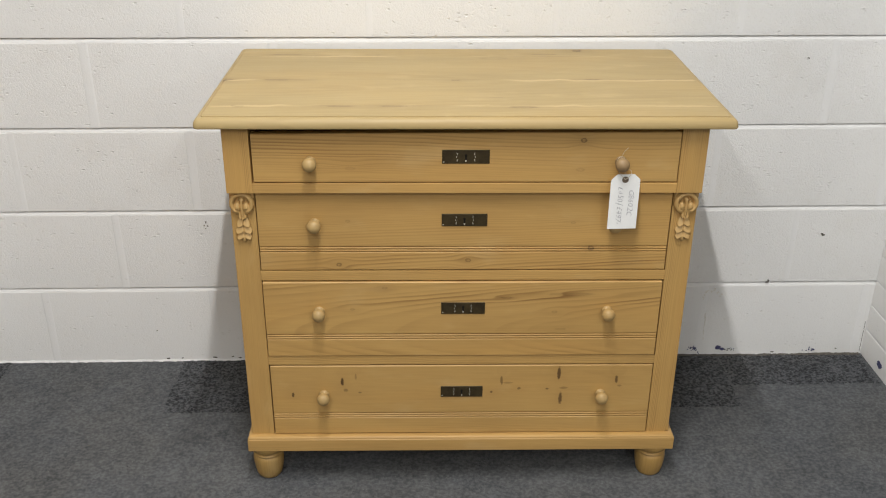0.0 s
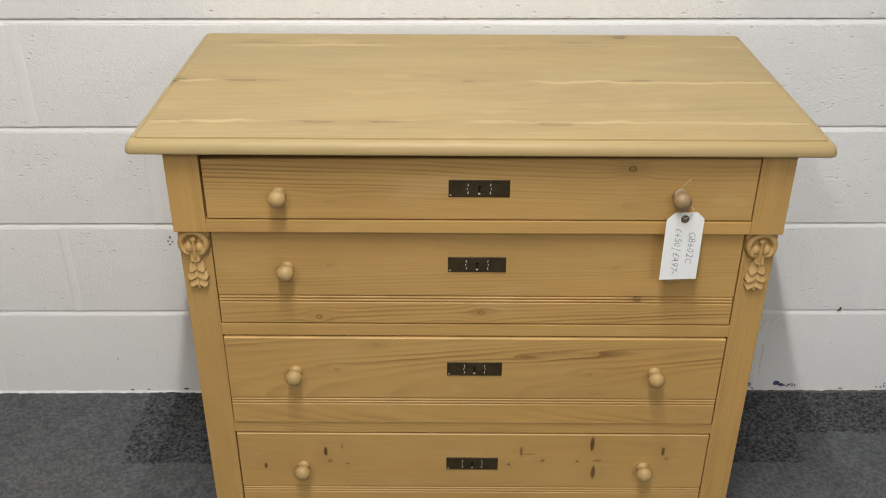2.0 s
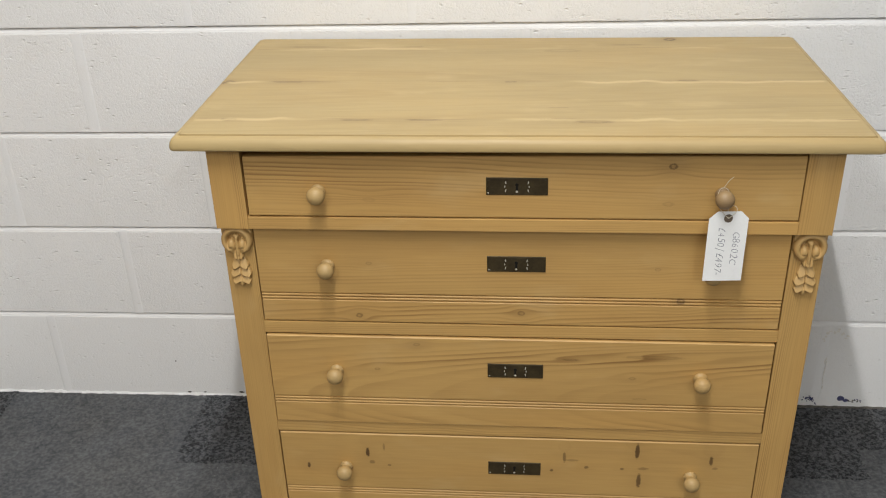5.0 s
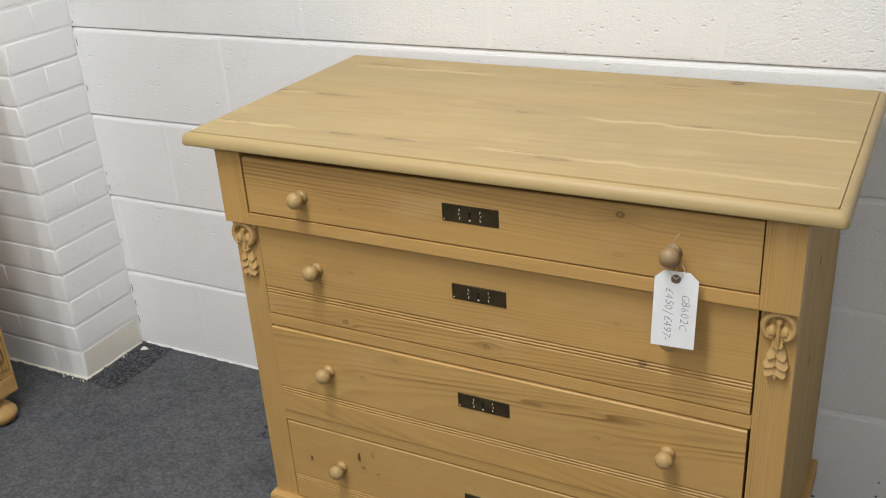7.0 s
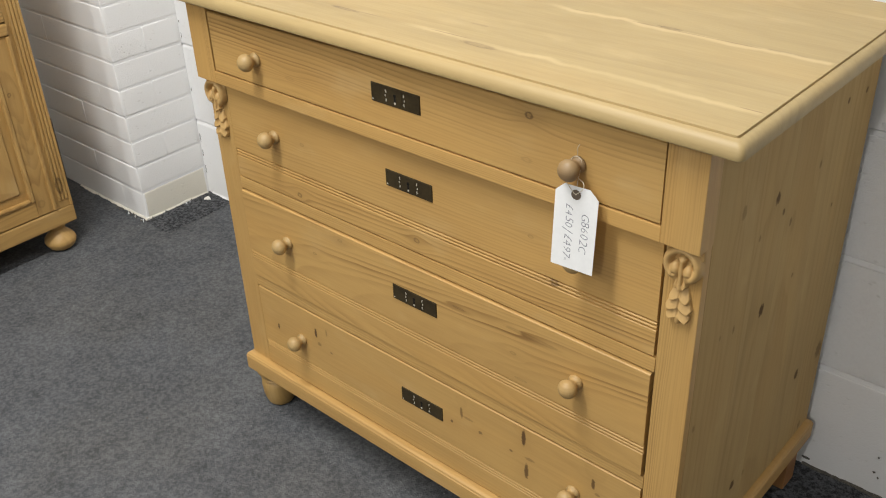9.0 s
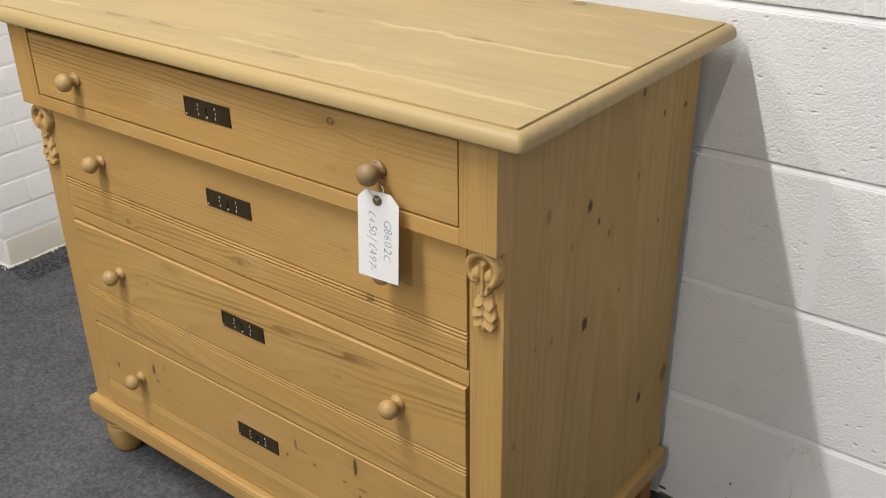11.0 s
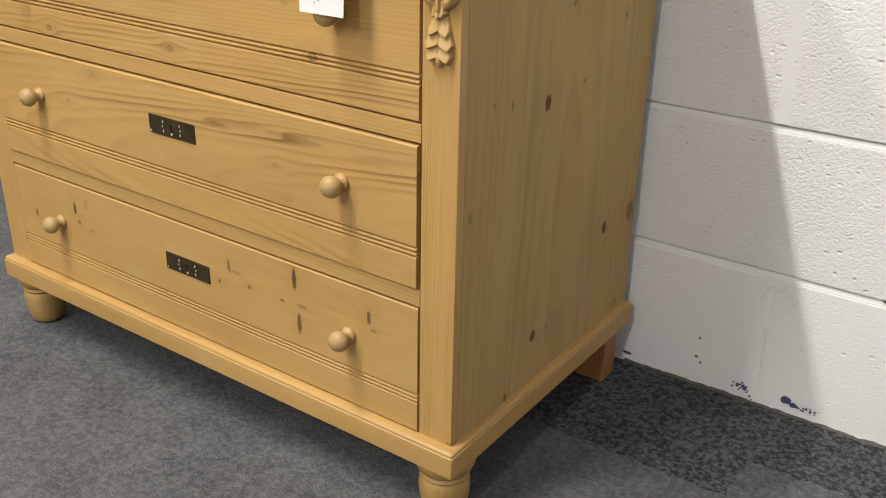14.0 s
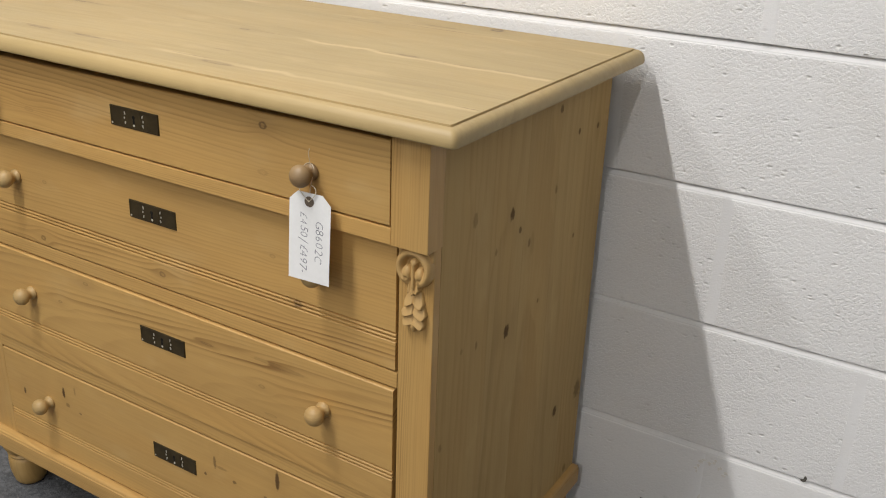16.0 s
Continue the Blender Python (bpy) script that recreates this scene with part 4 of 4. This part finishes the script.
# Faint smudges where something has stood against the wall.
for k in range(14):
    turn = math.pi * (k + rng.random()) / 14
    chip(0.708 + 0.026 * math.cos(turn) + rng.gauss(0, 0.002), 0.178 + 0.024 * math.sin(turn) + rng.gauss(0, 0.003), rng.uniform(0.004, 0.010), rng.uniform(0.003, 0.010), STAIN, 130 + k, "smudge", 0.6)
for k in range(8):
    chip(0.696 + rng.gauss(0, 0.002), 0.05 + 0.012 * k + rng.gauss(0, 0.004), rng.uniform(0.002, 0.004), rng.uniform(0.010, 0.020), STAIN, 160 + k, "smudge", 0.6)
for k, (cx, cz, cw, ch) in enumerate(((-0.653, 0.418, 0.005, 0.006), (-0.658, 0.409, 0.004, 0.005), (-0.649, 0.407, 0.005, 0.004), (-0.655, 0.400, 0.004, 0.003), (0.855, 0.230, 0.007, 0.011), (0.852, 0.226, 0.010, 0.005), (0.982, 0.367, 0.012, 0.006), (0.979, 0.371, 0.008, 0.004), (0.864, 0.846, 0.010, 0.003), (-0.82, 0.093, 0.004, 0.004),
                                      (-0.80, 0.003, 0.012, 0.004), (-0.76, 0.004, 0.007, 0.003), (-0.67, 0.005, 0.016, 0.005), (-0.62, 0.007, 0.006, 0.004), (-0.60, 0.003, 0.010, 0.004), (-0.575, 0.004, 0.006, 0.005), (-0.55, 0.008, 0.004, 0.004), (-0.47, 0.004, 0.020, 0.010), (0.596, 0.080, 0.004, 0.004), (0.594, 0.045, 0.006, 0.005), (0.602, 0.036, 0.004, 0.006), (0.474, 0.010, 0.020, 0.006), (1.08, 0.012, 0.006, 0.004), (0.90, 0.003, 0.012, 0.003))):
    chip(cx, cz, cw, ch, DARK_SCUFF, 60 + k, "scuff_mark")


def pier(x_face, way, label):
    """A painted brick pier standing out from the wall; x_face is its inner side, way points into the pier."""
    far = x_face + way * 0.44
    x0, x1 = sorted((x_face + way * 0.0026, far))
    p = tagged(part("brick_pier", boxed(x0, x1, -0.2128, 0.0, FLOOR - 0.05, ROOM_Z), MORTAR_PAINT), label, "pier", kind="structure")
    rise = 0.075
    skin = bmesh.new()
    for row in range(39):
        if row == 0:
            z0, tall = FLOOR, 0.0805
        else:
            tall = 0.0695
            z0 = row * rise + 0.007
        # Paint fills the upright joints and the corner, the beds stay open.
        lo, hi = sorted((x_face + way * 0.0019, far))
        box(skin, lo, hi, -0.2137, 0.0, z0 + 0.0004, z0 + tall - 0.0004, bevel=0.0032, segments=3)
        # Front face: bricks along x. Side face: one long or two short.
        cuts = [0.0, 0.215, 0.44] if row % 2 else [0.0, 0.1025, 0.3275, 0.44]
        for a, b in zip(cuts, cuts[1:]):
            lo, hi = sorted((x_face + way * (a + (0.0060 if a == 0 else 0.0025)), x_face + way * (b - 0.0025)))
            m = Matrix.Translation((lo, -0.2105 + rng.uniform(-0.001, 0.001), z0 + (rng.uniform(-0.0012, 0.0012) if row else 0.0))) @ pose(0, 0, 0, rng.uniform(-0.4, 0.4), 0, 0)
            piece("brick", (hi - lo, 0.0040, tall), BRICK_PAINT, p, m, 0.0024)
        cuts = [0.006, 0.1025, 0.211] if row % 2 == 0 and row else [0.006, 0.211]
        for a, b in zip(cuts, cuts[1:]):
            turn = pose(0, 0, 0, 0, 0, 90) if way < 0 else pose(0, 0, 0, 0, 0, -90)
            start = (x_face + way * 0.0050, -0.2155 + a + 0.001, z0) if way < 0 else (x_face + way * 0.0050, -0.2155 + b - 0.003, z0)
            m = Matrix.Translation(start) @ turn @ pose(0, rng.uniform(-0.001, 0.001), 0, rng.uniform(-0.4, 0.4), 0, 0)
            piece("brick", (b - a - 0.0025, 0.0040, tall), STAINED_BRICK_PAINT if row == 0 and way < 0 else BRICK_PAINT, p, m, 0.0024)
    part("joint_paint", skin, BRICK_PAINT, p, smooth=50)
    return p


west_pier = pier(-1.3475, -1, "white painted brick pier against the block wall")
east_pier = pier(1.1525, 1, "white painted brick pier against the block wall")


def ragged_strip(parent, name, a, b, out, material, seed, up=0.010, width=0.006):
    """A ragged ridge of old paint along the foot of a wall, from a to b, standing out along out."""
    rng = random.Random(seed)
    bm = bmesh.new()
    a, b, out = Vector(a), Vector(b), Vector(out)
    count = int((b - a).length / 0.007)
    w, h = width * 0.6, up * 0.6
    rows = []
    for k in range(count + 1):
        p = a.lerp(b, k / count)
        w, h = 0.6 * w + 0.4 * width * rng.uniform(0.0, 1.3), 0.6 * h + 0.4 * up * rng.uniform(0.1, 1.3)
        rows.append([bm.verts.new(p - out * 0.004 + Vector((0, 0, h))), bm.verts.new(p + out * w * 0.3 + Vector((0, 0, h * 0.8))), bm.verts.new(p + out * w + Vector((0, 0, 0.0022))), bm.verts.new(p + out * w - Vector((0, 0, 0.003))), bm.verts.new(p - out * 0.004 - Vector((0, 0, 0.003)))])
    for r, q in zip(rows, rows[1:]):
        for k in range(5):
            bm.faces.new((r[k], q[k], q[(k + 1) % 5], r[(k + 1) % 5]))
    bm.faces.new(rows[0])
    bm.faces.new(rows[-1][::-1])
    return part(name, bm, material, parent)


ragged_strip(west_pier, "paint_fillet", (-1.3475, -0.212, FLOOR), (-1.3475, -0.006, FLOOR), (1, 0, 0), STAINED_BRICK_PAINT, 5, 0.006, 0.003)
ragged_strip(west_pier, "paint_fillet", (-1.345, -0.2150, FLOOR), (-1.70, -0.2150, FLOOR), (0, -1, 0), STAINED_BRICK_PAINT, 6, 0.006, 0.008)
for k in range(30):
    rng = random.Random(300 + k)
    along = rng.random()
    dark = k % 4 != 0
    if k % 3 == 0:
        fx, fy = -1.345 + rng.uniform(0.002, 0.012), -0.215 + 0.21 * along
    else:
        fx, fy = -1.345 - 0.15 * along ** 1.5, -0.222 - rng.uniform(0.0, 0.010)
    bm = bmesh.new()
    size = rng.uniform(0.0015, 0.0040)
    ring = [bm.verts.new((fx + size * rng.uniform(0.5, 1) * math.cos(a), fy + size * rng.uniform(0.5, 1) * math.sin(a), FLOOR + rng.uniform(0.003, 0.007))) for a in (0, 1.2, 2.5, 3.7, 5.1)]
    low = [bm.verts.new((v.co.x, v.co.y, FLOOR - 0.001)) for v in ring]
    bm.faces.new(ring)
    for a in range(5):
        bm.faces.new((ring[a], low[a], low[(a + 1) % 5], ring[(a + 1) % 5]))
    part("paint_flake", bm, DARK_SCUFF if dark else MORTAR_PAINT, west_pier)
bm = bmesh.new()
ring = [bm.verts.new((-1.312 + 0.013 * r * math.cos(a), -0.034 + 0.011 * r * math.sin(a), FLOOR + 0.0035)) for a, r in ((0.2, 1), (1.3, 0.7), (2.3, 1.1), (3.6, 0.8), (4.4, 1.0), (5.5, 0.6))]
low = [bm.verts.new((v.co.x, v.co.y, FLOOR - 0.001)) for v in ring]
bm.faces.new(ring)
for a in range(6):
    bm.faces.new((ring[a], low[a], low[(a + 1) % 6], ring[(a + 1) % 6]))
tagged(part("paint_flake", bm, STAIN, west_pier), "fallen flake of grubby white paint")

# Gaps where the pier has parted from the wall.
rng = random.Random(77)
z = 0.02
while z < 1.6:
    length = rng.uniform(0.004, 0.028)
    if rng.random() < (0.5 if z > 0.35 else 0.2):
        bm = boxed(-1.3440, -1.3431 + rng.uniform(0, 0.0004), -0.0012, -0.0002, z, z + length)
        part("crack", bm, DARK_SCUFF, west_pier)
    z += length + rng.uniform(0.004, 0.050)

# The carpet's lifted edge along the wall, and the corner beside the other pier.
ragged_strip(wall, "carpet_edge", (0.47, -0.004, FLOOR), (1.148, -0.004, FLOOR), (0, -1, 0), DARK_SCUFF, 8, 0.0045, 0.006)
rng = random.Random(78)
z = 0.002
while z < 0.10:
    length = rng.uniform(0.012, 0.030)
    part("crack", boxed(1.1488, 1.1492 + rng.uniform(0.0003, 0.0012), -0.0010, -0.0002, z, z + length), DARK_SCUFF, east_pier)
    z += length + rng.uniform(0.0, 0.003)
chipped = part("paint_chip", blob(0.030, 0.022, 0.0004, 31, 0.35), BLUE_PAINT, east_pier)
chipped.matrix_basis = Matrix.Translation((1.1517, -0.115, 0.028)) @ pose(0, 0, 0, 0, 0, -90)
